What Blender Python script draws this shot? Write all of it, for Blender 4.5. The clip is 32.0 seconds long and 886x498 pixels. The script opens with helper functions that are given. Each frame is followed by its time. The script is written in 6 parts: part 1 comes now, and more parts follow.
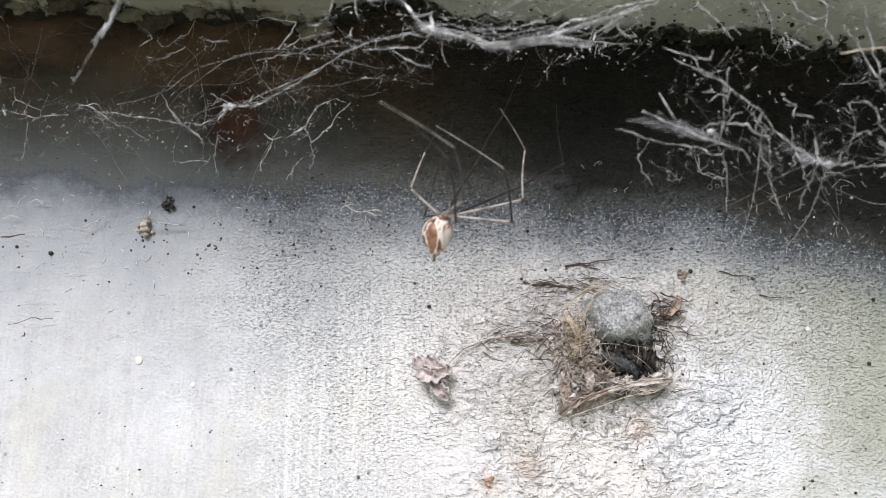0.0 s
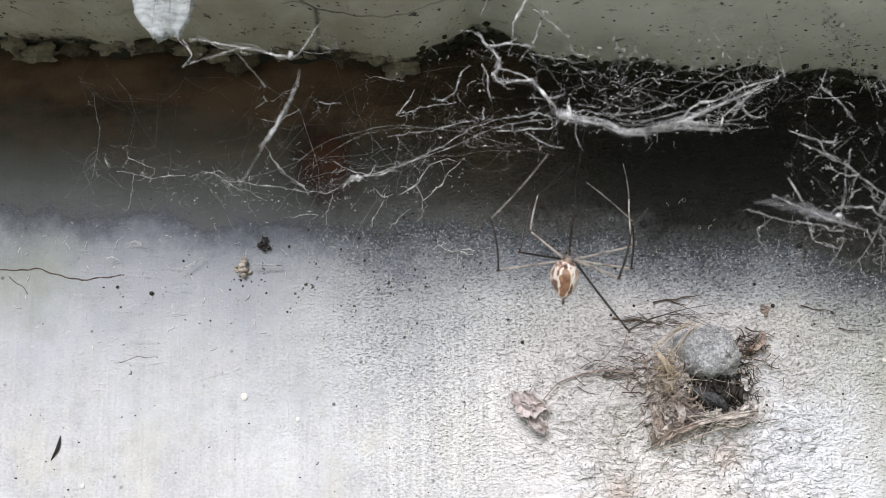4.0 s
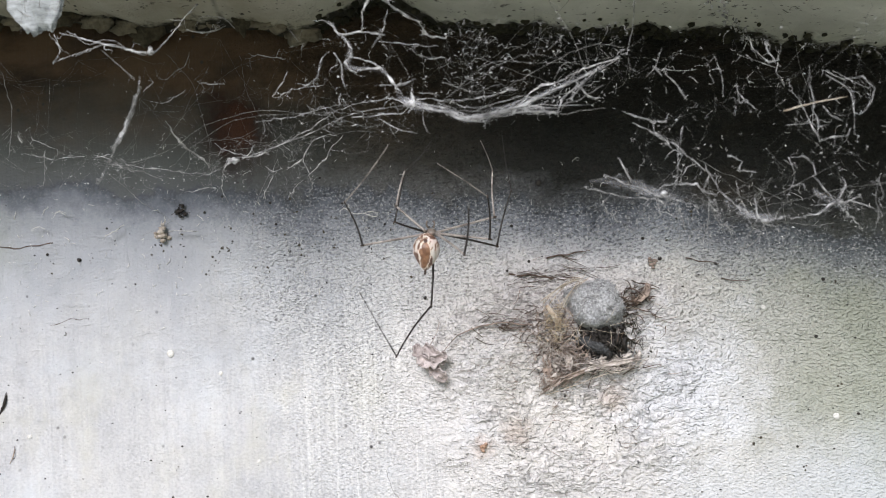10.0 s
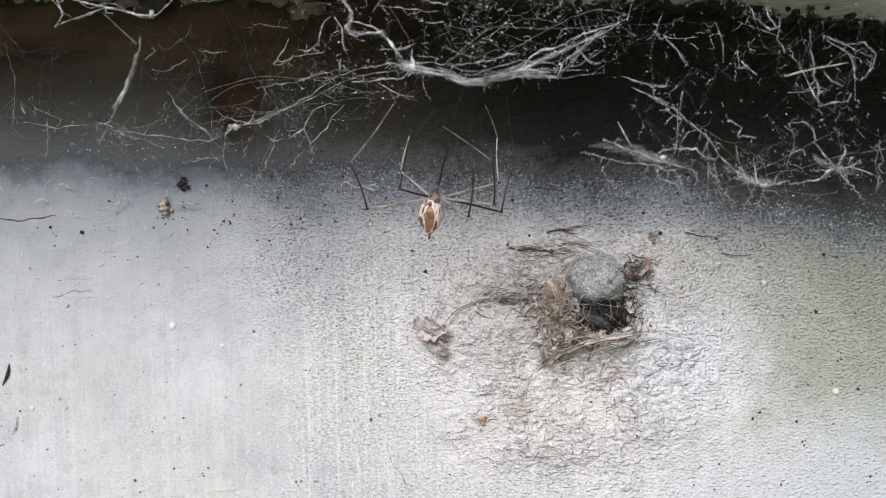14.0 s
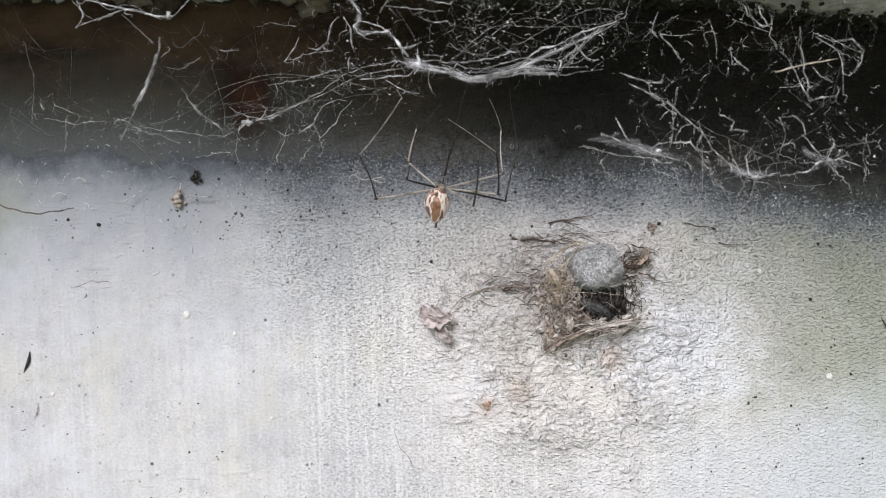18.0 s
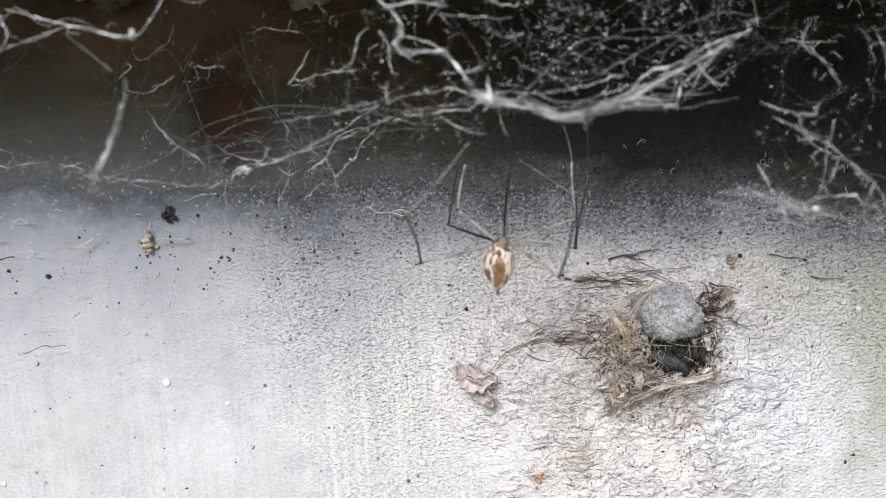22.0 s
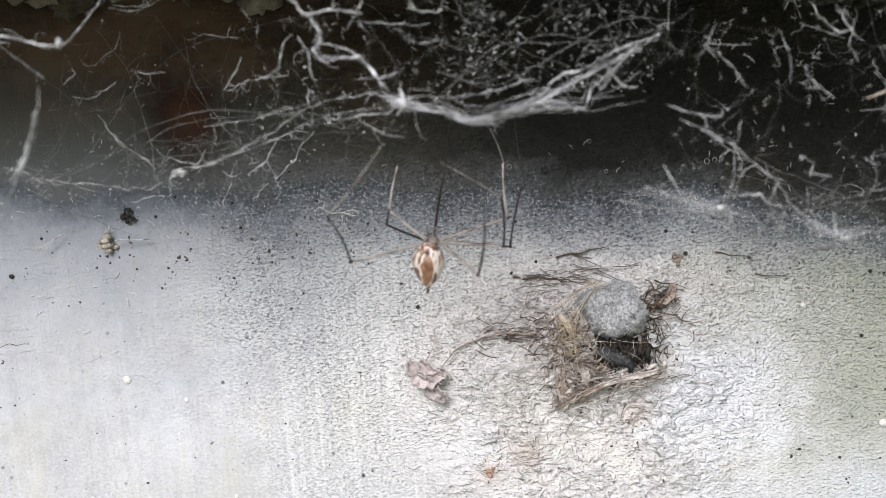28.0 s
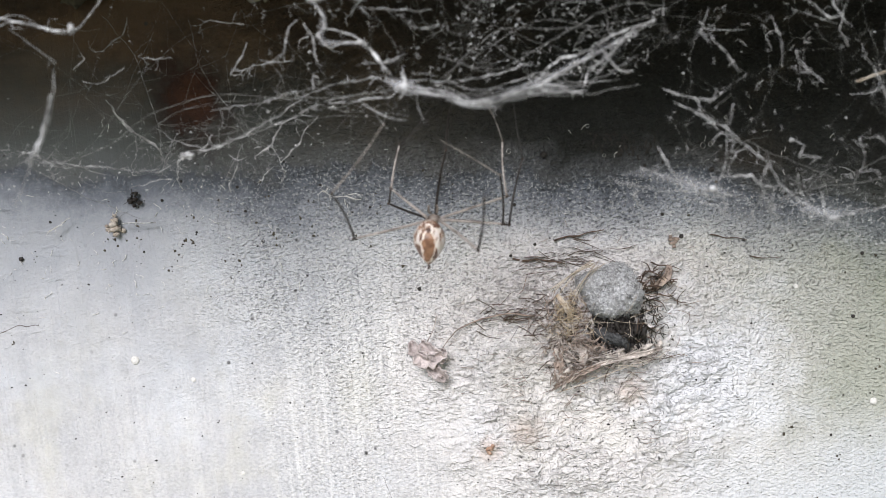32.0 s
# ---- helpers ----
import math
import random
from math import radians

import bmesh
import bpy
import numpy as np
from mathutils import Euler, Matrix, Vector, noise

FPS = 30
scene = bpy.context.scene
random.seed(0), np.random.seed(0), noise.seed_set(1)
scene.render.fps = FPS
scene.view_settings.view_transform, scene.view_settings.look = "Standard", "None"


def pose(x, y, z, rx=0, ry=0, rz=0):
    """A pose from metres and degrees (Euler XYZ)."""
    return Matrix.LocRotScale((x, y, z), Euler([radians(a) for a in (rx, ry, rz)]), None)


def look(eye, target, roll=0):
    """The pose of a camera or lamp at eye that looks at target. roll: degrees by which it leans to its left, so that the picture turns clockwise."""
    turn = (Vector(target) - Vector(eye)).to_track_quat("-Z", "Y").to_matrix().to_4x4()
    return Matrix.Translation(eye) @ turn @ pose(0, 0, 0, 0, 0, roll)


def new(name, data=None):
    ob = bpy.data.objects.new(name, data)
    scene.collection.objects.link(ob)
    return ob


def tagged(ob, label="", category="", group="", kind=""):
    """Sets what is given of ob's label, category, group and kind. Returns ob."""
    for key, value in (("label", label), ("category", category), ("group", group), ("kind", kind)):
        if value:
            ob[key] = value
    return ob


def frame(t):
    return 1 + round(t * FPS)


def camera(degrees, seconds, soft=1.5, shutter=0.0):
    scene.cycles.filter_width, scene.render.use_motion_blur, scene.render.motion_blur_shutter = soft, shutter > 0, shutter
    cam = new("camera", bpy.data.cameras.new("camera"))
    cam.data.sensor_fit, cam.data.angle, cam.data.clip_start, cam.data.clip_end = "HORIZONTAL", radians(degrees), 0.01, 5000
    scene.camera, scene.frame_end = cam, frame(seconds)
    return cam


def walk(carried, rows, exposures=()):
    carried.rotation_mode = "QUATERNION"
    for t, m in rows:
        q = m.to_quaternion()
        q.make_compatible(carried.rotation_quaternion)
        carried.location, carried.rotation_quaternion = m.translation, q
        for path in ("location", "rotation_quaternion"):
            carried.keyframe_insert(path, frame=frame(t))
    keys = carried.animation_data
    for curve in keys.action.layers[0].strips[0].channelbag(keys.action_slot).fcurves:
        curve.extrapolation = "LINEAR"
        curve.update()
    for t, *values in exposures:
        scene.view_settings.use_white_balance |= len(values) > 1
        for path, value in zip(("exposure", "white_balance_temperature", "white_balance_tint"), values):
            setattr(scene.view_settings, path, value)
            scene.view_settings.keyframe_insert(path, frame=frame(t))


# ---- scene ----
cam = camera(63.4, 32.0, soft=0.75)
# a close-up lens, set on the wall: what hangs nearer goes soft
cam.data.dof.use_dof = True
cam.data.dof.focus_distance = 0.100
cam.data.dof.aperture_fstop = 33
METRES, EYE, TILT, LEAN, TURN = 0.17, 0.0, 10.4, 0.0, 4.1
ROWS = [
    (0.0, 0.0, 0.0, 0.0, -0.0, 0.0, 0.0),
    (0.5, -0.0137, 0.0035, -0.0102, -0.25, -0.29, -0.01),
    (1.0, 0.0029, 0.0069, -0.0047, -0.65, -1.73, 0.46),
    (1.5, -0.0025, 0.0051, 0.0139, -1.08, -3.5, 0.84),
    (2.0, -0.0126, 0.0019, 0.0353, -1.04, -3.87, 0.83),
    (2.5, -0.0341, -0.0003, 0.0648, -0.89, -3.61, 1.06),
    (4.5, -0.0907, -0.0255, 0.0777, -0.76, -4.0, 0.8),
    (5.0, -0.042, -0.0331, 0.0822, -1.17, -4.65, 0.68),
    (5.5, 0.023, -0.0418, 0.0831, -1.02, -5.38, 1.28),
    (6.0, 0.0136, -0.0481, 0.0831, 0.12, -6.92, 2.3),
    (6.5, 0.0133, -0.0524, 0.0932, -0.08, -8.23, 2.22),
    (7.0, 0.0196, -0.0503, 0.0786, 0.64, -10.27, 2.38),
    (7.5, 0.0082, -0.0387, 0.0864, 0.17, -9.37, 2.36),
    (8.0, 0.0178, -0.0393, 0.0852, 0.4, -9.7, 2.09),
    (8.5, 0.0032, -0.0385, 0.1174, 0.5, -9.65, 2.66),
    (9.0, 0.0029, -0.0394, 0.1125, -0.15, -10.36, 2.65),
    (9.5, 0.0061, -0.0408, 0.1083, -0.18, -10.13, 2.64),
    (10.0, 0.0114, -0.0491, 0.1132, -0.06, -10.27, 2.53),
    (10.5, 0.0212, -0.052, 0.1142, -0.06, -10.23, 2.53),
    (11.0, 0.0193, -0.0551, 0.1066, 0.09, -10.17, 2.61),
    (11.5, 0.0021, -0.0552, 0.107, 0.13, -10.08, 2.4),
    (12.0, 0.0079, -0.0557, 0.1093, 0.23, -10.21, 2.41),
    (12.5, 0.0002, -0.0482, 0.0975, 0.08, -10.5, 2.4),
    (13.0, 0.0009, -0.0485, 0.0925, -0.06, -9.92, 2.27),
    (13.5, 0.0078, -0.0542, 0.0987, -0.1, -9.79, 2.11),
    (14.0, 0.0138, -0.0539, 0.0943, 0.33, -10.66, 2.23),
    (14.5, 0.0196, -0.0589, 0.1, 0.22, -10.66, 2.1),
    (16.5, 0.0176, -0.0677, 0.0937, 0.53, -11.38, 2.2),
    (17.0, 0.019, -0.0699, 0.0867, 0.62, -11.69, 1.97),
    (17.5, 0.0214, -0.0744, 0.0834, 0.52, -11.53, 1.83),
    (18.0, 0.0143, -0.0747, 0.0971, 0.72, -11.3, 2.48),
    (18.5, -0.0031, -0.0726, 0.0927, 0.24, -10.6, 2.53),
    (19.0, -0.0246, -0.0561, 0.1219, -2.14, -11.05, 3.09),
    (19.5, -0.0176, -0.0052, 0.1264, -4.01, -12.78, 3.45),
    (20.0, -0.0421, 0.0231, 0.1126, -4.06, -13.21, 3.47),
    (20.5, -0.0433, 0.0448, 0.1435, -3.79, -13.09, 3.55),
    (21.0, -0.0416, 0.0519, 0.1432, -2.99, -14.73, 4.18),
    (21.5, -0.0422, 0.064, 0.1201, -2.91, -14.77, 3.9),
    (22.0, -0.0437, 0.0615, 0.143, -2.85, -14.89, 3.75),
    (22.5, -0.0359, 0.0583, 0.1268, -2.73, -15.43, 3.83),
    (23.0, -0.0206, 0.0591, 0.1266, -2.87, -15.37, 3.84),
    (23.5, -0.0116, 0.0577, 0.1314, -2.79, -15.38, 3.88),
    (24.0, -0.0022, 0.062, 0.1302, -2.95, -15.79, 4.04),
    (24.5, -0.0004, 0.0611, 0.1355, -3.05, -15.41, 4.16),
    (26.5, 0.0045, 0.0536, 0.1402, -2.54, -15.51, 4.25),
    (27.0, 0.0129, 0.0517, 0.1405, -2.75, -15.34, 4.14),
    (27.5, 0.0098, 0.0545, 0.1279, -2.53, -15.52, 4.16),
    (28.0, 0.0004, 0.0482, 0.1432, -2.33, -14.95, 4.15),
    (28.5, 0.0077, 0.0495, 0.1582, -2.73, -14.78, 4.05),
    (29.0, 0.0169, 0.0512, 0.1506, -2.97, -14.96, 4.04),
    (29.5, 0.0174, 0.0472, 0.1531, -2.84, -15.14, 4.05),
    (30.0, 0.0085, 0.0365, 0.1722, -2.39, -15.46, 4.5),
    (30.5, 0.0025, 0.032, 0.1636, -2.34, -15.6, 4.37),
    (31.0, -0.0046, 0.0274, 0.1577, -2.31, -15.78, 4.31),
    (31.5, -0.0054, 0.0306, 0.1511, -2.16, -15.73, 4.28),
    (32.0, -0.0006, 0.0355, 0.1419, -2.31, -15.86, 4.19),
]
walk(cam, [(t, pose(0, 0, EYE, TILT, LEAN, TURN) @ pose(METRES * x, METRES * y, METRES * z, 90 + pitch, roll, yaw)) for t, x, y, z, yaw, pitch, roll in ROWS],
     ((0, 0.02), (1, -0.10), (2, -0.14), (5, -0.04), (6, -0.08), (7, -0.28), (8, -0.30), (9, -0.14), (10, -0.11), (12, -0.08), (14, -0.28), (17, -0.27), (18, -0.24), (20, -0.28), (21, -0.14), (22, -0.06), (24, -0.10), (27, -0.10), (32, -0.10)))

# ---- world and light ----
MM = 0.001
world = bpy.data.worlds.new("sky")
scene.world = world
world.use_nodes = True
wn = world.node_tree.nodes
sky = wn.new("ShaderNodeTexSky")
sky.sky_type = "NISHITA"
sky.sun_disc = False
sky.sun_elevation = radians(34)
sky.sun_rotation = radians(172)
wn["Background"].inputs["Strength"].default_value = 0.08
world.node_tree.links.new(sky.outputs[0], wn["Background"].inputs["Color"])

sun = new("sun", bpy.data.lights.new("sun", "SUN"))
sun.data.energy = 3.62
sun.data.angle = radians(26)
sun.data.color = (1.0, 0.970, 1.0)
sun.matrix_world = look((0, 0, 0), (0.20, math.cos(radians(34)), -math.sin(radians(34))))


# ---- materials ----
class Nodes:
    """Short-hand for one material's node tree."""

    def __init__(self, name, rough=0.8):
        self.mat = bpy.data.materials.new(name)
        self.mat.use_nodes = True
        self.t = self.mat.node_tree
        self.bsdf = self.t.nodes["Principled BSDF"]
        self.bsdf.inputs["Roughness"].default_value = rough
        self.co = self.t.nodes.new("ShaderNodeTexCoord").outputs["Object"]

    def link(self, a, b):
        if isinstance(a, (int, float)):
            b.default_value = a
        elif isinstance(a, tuple):
            b.default_value = (*a, 1) if len(a) == 3 else a
        else:
            self.t.links.new(a, b)

    def mapped(self, scale=(1, 1, 1), loc=(0, 0, 0), rot=(0, 0, 0)):
        n = self.t.nodes.new("ShaderNodeMapping")
        n.inputs["Scale"].default_value = scale
        n.inputs["Location"].default_value = loc
        n.inputs["Rotation"].default_value = rot
        self.t.links.new(self.co, n.inputs["Vector"])
        return n.outputs[0]

    def noise(self, scale, detail=4, rough=0.55, vec=None, distort=0.0):
        n = self.t.nodes.new("ShaderNodeTexNoise")
        n.inputs["Scale"].default_value = scale
        n.inputs["Detail"].default_value = detail
        n.inputs["Roughness"].default_value = rough
        n.inputs["Distortion"].default_value = distort
        self.link(vec or self.co, n.inputs["Vector"])
        return n.outputs["Fac"]

    def voronoi(self, scale, vec=None, feature="F1"):
        n = self.t.nodes.new("ShaderNodeTexVoronoi")
        n.feature = feature
        n.inputs["Scale"].default_value = scale
        self.link(vec or self.co, n.inputs["Vector"])
        return n.outputs["Distance"]

    def ramp(self, fac, *stops):
        n = self.t.nodes.new("ShaderNodeValToRGB")
        e = n.color_ramp.elements
        while len(e) < len(stops):
            e.new(0.5)
        for k, (p, c) in zip(e, stops):
            k.position = p
            k.color = (c, c, c, 1) if isinstance(c, (int, float)) else (*c, 1)
        self.link(fac, n.inputs[0])
        return n.outputs[0]

    def mix(self, fac, a, b, mode="MIX"):
        n = self.t.nodes.new("ShaderNodeMixRGB")
        n.blend_type = mode
        for v, s in zip((fac, a, b), n.inputs):
            self.link(v, s)
        return n.outputs[0]

    def calc(self, op, a, b=0.0, clamp=False):
        n = self.t.nodes.new("ShaderNodeMath")
        n.operation = op
        n.use_clamp = clamp
        self.link(a, n.inputs[0])
        self.link(b, n.inputs[1])
        return n.outputs[0]

    def axis(self, k, vec=None):
        n = self.t.nodes.new("ShaderNodeSeparateXYZ")
        self.link(vec or self.co, n.inputs[0])
        return n.outputs[k]

    def spot(self, x, z, rx, rz, soft=0.5, wobble=0.35):
        """A ragged round patch on the wall: 1 inside, 0 outside (metres)."""
        gx = self.calc("DIVIDE", self.calc("SUBTRACT", self.axis(0), x), rx)
        gz = self.calc("DIVIDE", self.calc("SUBTRACT", self.axis(2), z), rz)
        d = self.calc("SQRT", self.calc("ADD", self.calc("MULTIPLY", gx, gx), self.calc("MULTIPLY", gz, gz)))
        d = self.calc("ADD", d, self.calc("MULTIPLY", self.calc("SUBTRACT", self.noise(1.6 / min(rx, rz), 6, 0.65), 0.5), wobble * 4))
        return self.calc("DIVIDE", self.calc("SUBTRACT", 1 + soft / 2, d), soft, clamp=True)

    def bump(self, height, dist, strength=1.0, normal=None):
        n = self.t.nodes.new("ShaderNodeBump")
        n.inputs["Distance"].default_value = dist
        n.inputs["Strength"].default_value = strength
        self.link(height, n.inputs["Height"])
        if normal is not None:
            self.link(normal, n.inputs["Normal"])
        return n.outputs[0]

    def done(self, colour, normal=None, rough=None):
        self.link(colour, self.bsdf.inputs["Base Color"])
        if normal is not None:
            self.link(normal, self.bsdf.inputs["Normal"])
        if rough is not None:
            self.link(rough, self.bsdf.inputs["Roughness"])
        return self.mat


def wall_material():
    n = Nodes("weathered_concrete", 0.85)
    n.bsdf.inputs["Specular IOR Level"].default_value = 0.3
    strokes = n.noise(1, 3, 0.6, n.mapped((1150, 300, 26), (0, 0, 0), (0, 0.02, 0)))
    broad = n.noise(1, 3, 0.6, n.mapped((330, 100, 18), (3, 0, 0)))
    fine = n.noise(2500, 2, 0.55)
    grain = n.noise(1, 3, 0.6, n.mapped((1500, 700, 2300)))
    chalky = n.noise(1, 3, 0.6, n.mapped((1700, 700, 2300), (7, 0, 4)))
    mid = n.noise(320, 5, 0.6)
    cloud = n.noise(45, 4, 0.6)
    # smooth trowelled face to one side, open grain towards the nest
    open_grain = n.calc("MULTIPLY", n.calc("ADD", n.calc("ADD", n.axis(0), 0.048), n.calc("MULTIPLY", n.calc("SUBTRACT", n.noise(55, 5, 0.6), 0.5), 0.08)), 23.0, clamp=True)
    lane = open_grain
    high = n.calc("MULTIPLY", n.calc("ADD", n.axis(2), 0.012), 45.0, clamp=True)
    open_grain = n.calc("ADD", n.calc("MULTIPLY", n.calc("MULTIPLY", open_grain, n.calc("ADD", n.calc("MULTIPLY", high, 0.68), 0.42)), 0.96), 0.15)
    flake = n.noise(1, 3, 0.6, n.mapped((560, 380, 1080)), 0.9)
    clump = n.ramp(n.noise(150, 4, 0.6), (0.42, 0.15), (0.60, 1.0))
    patch = n.spot(0.013, -0.004, 0.021, 0.020, 0.6, 0.3)
    col = n.ramp(cloud, (0.3, (0.50, 0.51, 0.545)), (0.5, (0.62, 0.62, 0.637)), (0.7, (0.71, 0.70, 0.70)))
    col = n.mix(n.calc("MULTIPLY", n.ramp(strokes, (0.51, 0.0), (0.61, 0.75)), n.calc("ADD", n.calc("MULTIPLY", open_grain, 0.85), 0.08)), col, (0.88, 0.88, 0.86))
    col = n.mix(n.calc("MULTIPLY", n.ramp(strokes, (0.34, 0.6), (0.44, 0.0)), n.calc("ADD", n.calc("MULTIPLY", open_grain, 0.85), 0.08)), col, (0.40, 0.41, 0.42))
    col = n.mix(n.ramp(broad, (0.53, 0.0), (0.66, 0.16)), col, (0.82, 0.82, 0.78))
    col = n.mix(n.ramp(broad, (0.32, 0.12), (0.5, 0.0)), col, (0.44, 0.46, 0.47))
    col = n.mix(n.calc("MULTIPLY", n.calc("MULTIPLY", open_grain, 0.8), n.ramp(cloud, (0.3, 0.6), (0.6, 1.0))), col, (0.86, 0.855, 0.85))
    # pitted plaster skin: short crooked hollows between pale grains
    pitted = n.noise(1, 2, 0.5, n.mapped((1900, 900, 2700), (2, 0, 9)), 0.2)
    col = n.mix(n.calc("MULTIPLY", n.ramp(pitted, (0.38, 0.9), (0.46, 0.0)), n.calc("SUBTRACT", open_grain, n.calc("MULTIPLY", patch, 0.45), clamp=True)), col, (0.20, 0.20, 0.205))
    col = n.mix(n.calc("MULTIPLY", n.ramp(pitted, (0.53, 0.0), (0.62, 0.9)), open_grain), col, (0.97, 0.965, 0.96))
    col = n.mix(n.calc("MULTIPLY", n.ramp(grain, (0.34, 0.8), (0.39, 0.0)), open_grain), col, (0.20, 0.205, 0.21))
    col = n.mix(n.calc("MULTIPLY", n.ramp(chalky, (0.56, 0.0), (0.63, 0.8)), open_grain), col, (0.90, 0.90, 0.89))
    col = n.mix(n.calc("MULTIPLY", n.ramp(fine, (0.32, 0.7), (0.37, 0.0)), open_grain), col, (0.15, 0.16, 0.16))
    col = n.mix(n.calc("MULTIPLY", n.ramp(fine, (0.59, 0.0), (0.64, 0.9)), open_grain), col, (0.90, 0.90, 0.89))
    streak = n.noise(1, 2, 0.6, n.mapped((1300, 300, 34), (5, 0, 1), (0, 0.02, 0)))
    col = n.mix(n.calc("MULTIPLY", n.ramp(streak, (0.34, 0.3), (0.44, 0.0)), lane), col, (0.42, 0.42, 0.43))
    col = n.mix(n.calc("MULTIPLY", n.ramp(streak, (0.57, 0.0), (0.64, 0.65)), lane), col, (0.96, 0.96, 0.95))
    col = n.mix(n.ramp(mid, (0.32, 0.4), (0.45, 0.0)), col, (0.40, 0.405, 0.41))
    # shade in the flake crevices, painted as dark brown
    col = n.mix(n.calc("MULTIPLY", n.ramp(flake, (0.41, 0.95), (0.46, 0.0)), n.calc("MULTIPLY", patch, clump)), col, (0.16, 0.135, 0.13))
    col = n.mix(n.calc("MULTIPLY", n.ramp(flake, (0.48, 0.0), (0.64, 0.6)), patch), col, (0.90, 0.865, 0.83))
    # bluish, cream and greenish veils
    col = n.mix(n.ramp(n.noise(75, 4, 0.6, n.mapped((1, 1, 0.6), (0.1, 0, 0.7))), (0.54, 0.0), (0.68, 0.4)), col, (0.70, 0.685, 0.58))
    col = n.mix(n.ramp(n.noise(38, 5, 0.65, n.mapped((1, 1, 1), (0.4, 0, 0.2))), (0.52, 0.0), (0.66, 0.5)), col, (0.80, 0.845, 0.91))
    # slate veil: shade put into the colour where it reaches lower at the left
    col = n.mix(n.calc("MULTIPLY", n.spot(-0.064, 0.022, 0.052, 0.016, 1.5), 0.85), col, (0.37, 0.39, 0.43))
    col = n.mix(n.calc("MULTIPLY", n.spot(0.057, 0.010, 0.023, 0.050, 1.6), 0.9), col, (0.35, 0.375, 0.300))
    col = n.mix(n.calc("MULTIPLY", n.spot(0.048, -0.026, 0.026, 0.012, 0.9, 0.5), 0.5), col, (0.80, 0.835, 0.90))
    col = n.mix(n.calc("MULTIPLY", n.spot(0.024, 0.022, 0.022, 0.005, 1.2), 0.5), col, (0.36, 0.41, 0.52))
    col = n.mix(n.calc("MULTIPLY", n.spot(-0.086, 0.024, 0.008, 0.008, 1.4, 0.6), 0.5), col, (0.29, 0.32, 0.23))
    # rough patch round the nest: sandy, with rusty and white bloom
    col = n.mix(n.calc("MULTIPLY", n.spot(0.014, -0.004, 0.026, 0.020, 1.2), 0.55), col, (0.95, 0.90, 0.875))
    col = n.mix(n.calc("MULTIPLY", n.spot(0.010, 0.009, 0.014, 0.007, 1.4), 0.14), col, (0.66, 0.50, 0.46))
    col = n.mix(n.calc("MULTIPLY", n.spot(0.030, -0.005, 0.009, 0.009, 1.2, 0.9), 0.75), col, (0.93, 0.95, 1.0))
    for x, z, r in ((-0.001, -0.0132, 0.0016), (0.004, -0.011, 0.002), (0.019, -0.006, 0.002)):
        col = n.mix(n.calc("MULTIPLY", n.spot(x, z, r, r, 1.0, 0.6), 0.28), col, (0.60, 0.40, 0.29))
    # black mould and grime under the ledge, with the ledge's soft shade painted in
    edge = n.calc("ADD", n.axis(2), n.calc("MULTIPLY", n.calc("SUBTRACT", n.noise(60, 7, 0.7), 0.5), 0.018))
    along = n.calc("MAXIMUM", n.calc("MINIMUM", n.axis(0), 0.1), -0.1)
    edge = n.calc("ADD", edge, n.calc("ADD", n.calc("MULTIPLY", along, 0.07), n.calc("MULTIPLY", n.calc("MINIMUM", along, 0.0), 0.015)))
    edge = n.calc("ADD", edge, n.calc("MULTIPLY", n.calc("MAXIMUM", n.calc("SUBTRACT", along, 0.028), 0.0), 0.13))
    # grime and painted shade end at the ledge; above it the wall is bare again
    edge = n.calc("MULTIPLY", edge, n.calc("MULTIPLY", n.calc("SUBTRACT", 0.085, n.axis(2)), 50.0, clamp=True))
    grime_shade = n.ramp(n.calc("MULTIPLY", n.calc("SUBTRACT", edge, 0.0153), 62.0, clamp=True), (0.0, 0.0), (0.26, 0.20), (0.42, 0.55), (0.62, 0.90), (0.88, 1.0))
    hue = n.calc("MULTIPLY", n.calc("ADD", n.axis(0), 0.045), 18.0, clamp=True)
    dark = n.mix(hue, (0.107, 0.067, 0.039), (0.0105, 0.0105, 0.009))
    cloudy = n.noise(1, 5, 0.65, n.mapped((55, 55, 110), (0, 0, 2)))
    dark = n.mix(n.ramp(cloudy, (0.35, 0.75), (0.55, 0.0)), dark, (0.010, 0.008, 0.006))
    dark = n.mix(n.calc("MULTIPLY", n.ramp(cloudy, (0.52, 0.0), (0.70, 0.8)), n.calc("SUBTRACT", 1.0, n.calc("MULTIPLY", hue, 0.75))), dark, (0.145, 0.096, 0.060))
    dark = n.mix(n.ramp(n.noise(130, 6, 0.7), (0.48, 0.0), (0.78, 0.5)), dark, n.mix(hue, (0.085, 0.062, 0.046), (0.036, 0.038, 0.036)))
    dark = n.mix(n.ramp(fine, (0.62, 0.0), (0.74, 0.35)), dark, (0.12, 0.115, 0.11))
    # greenish grey half-shade, painted between the brown mould and the bare wall
    half_shade = n.calc("SUBTRACT", 1.0, n.calc("MULTIPLY", n.calc("SUBTRACT", edge, 0.0300), 80.0, clamp=True))
    half_shade = n.calc("MULTIPLY", half_shade, n.calc("SUBTRACT", 1.0, n.calc("MULTIPLY", hue, 0.85)))
    dark = n.mix(half_shade, dark, (0.098, 0.107, 0.103))
    slate = n.ramp(grime_shade, (0.0, 0.0), (0.25, 0.6), (0.8, 0.92), (1.0, 0.6))
    col = n.mix(slate, col, n.ramp(grime_shade, (0.1, (0.26, 0.285, 0.33)), (0.55, (0.118, 0.137, 0.172)), (0.85, (0.045, 0.054, 0.068)), (1.0, (0.036, 0.039, 0.042))))
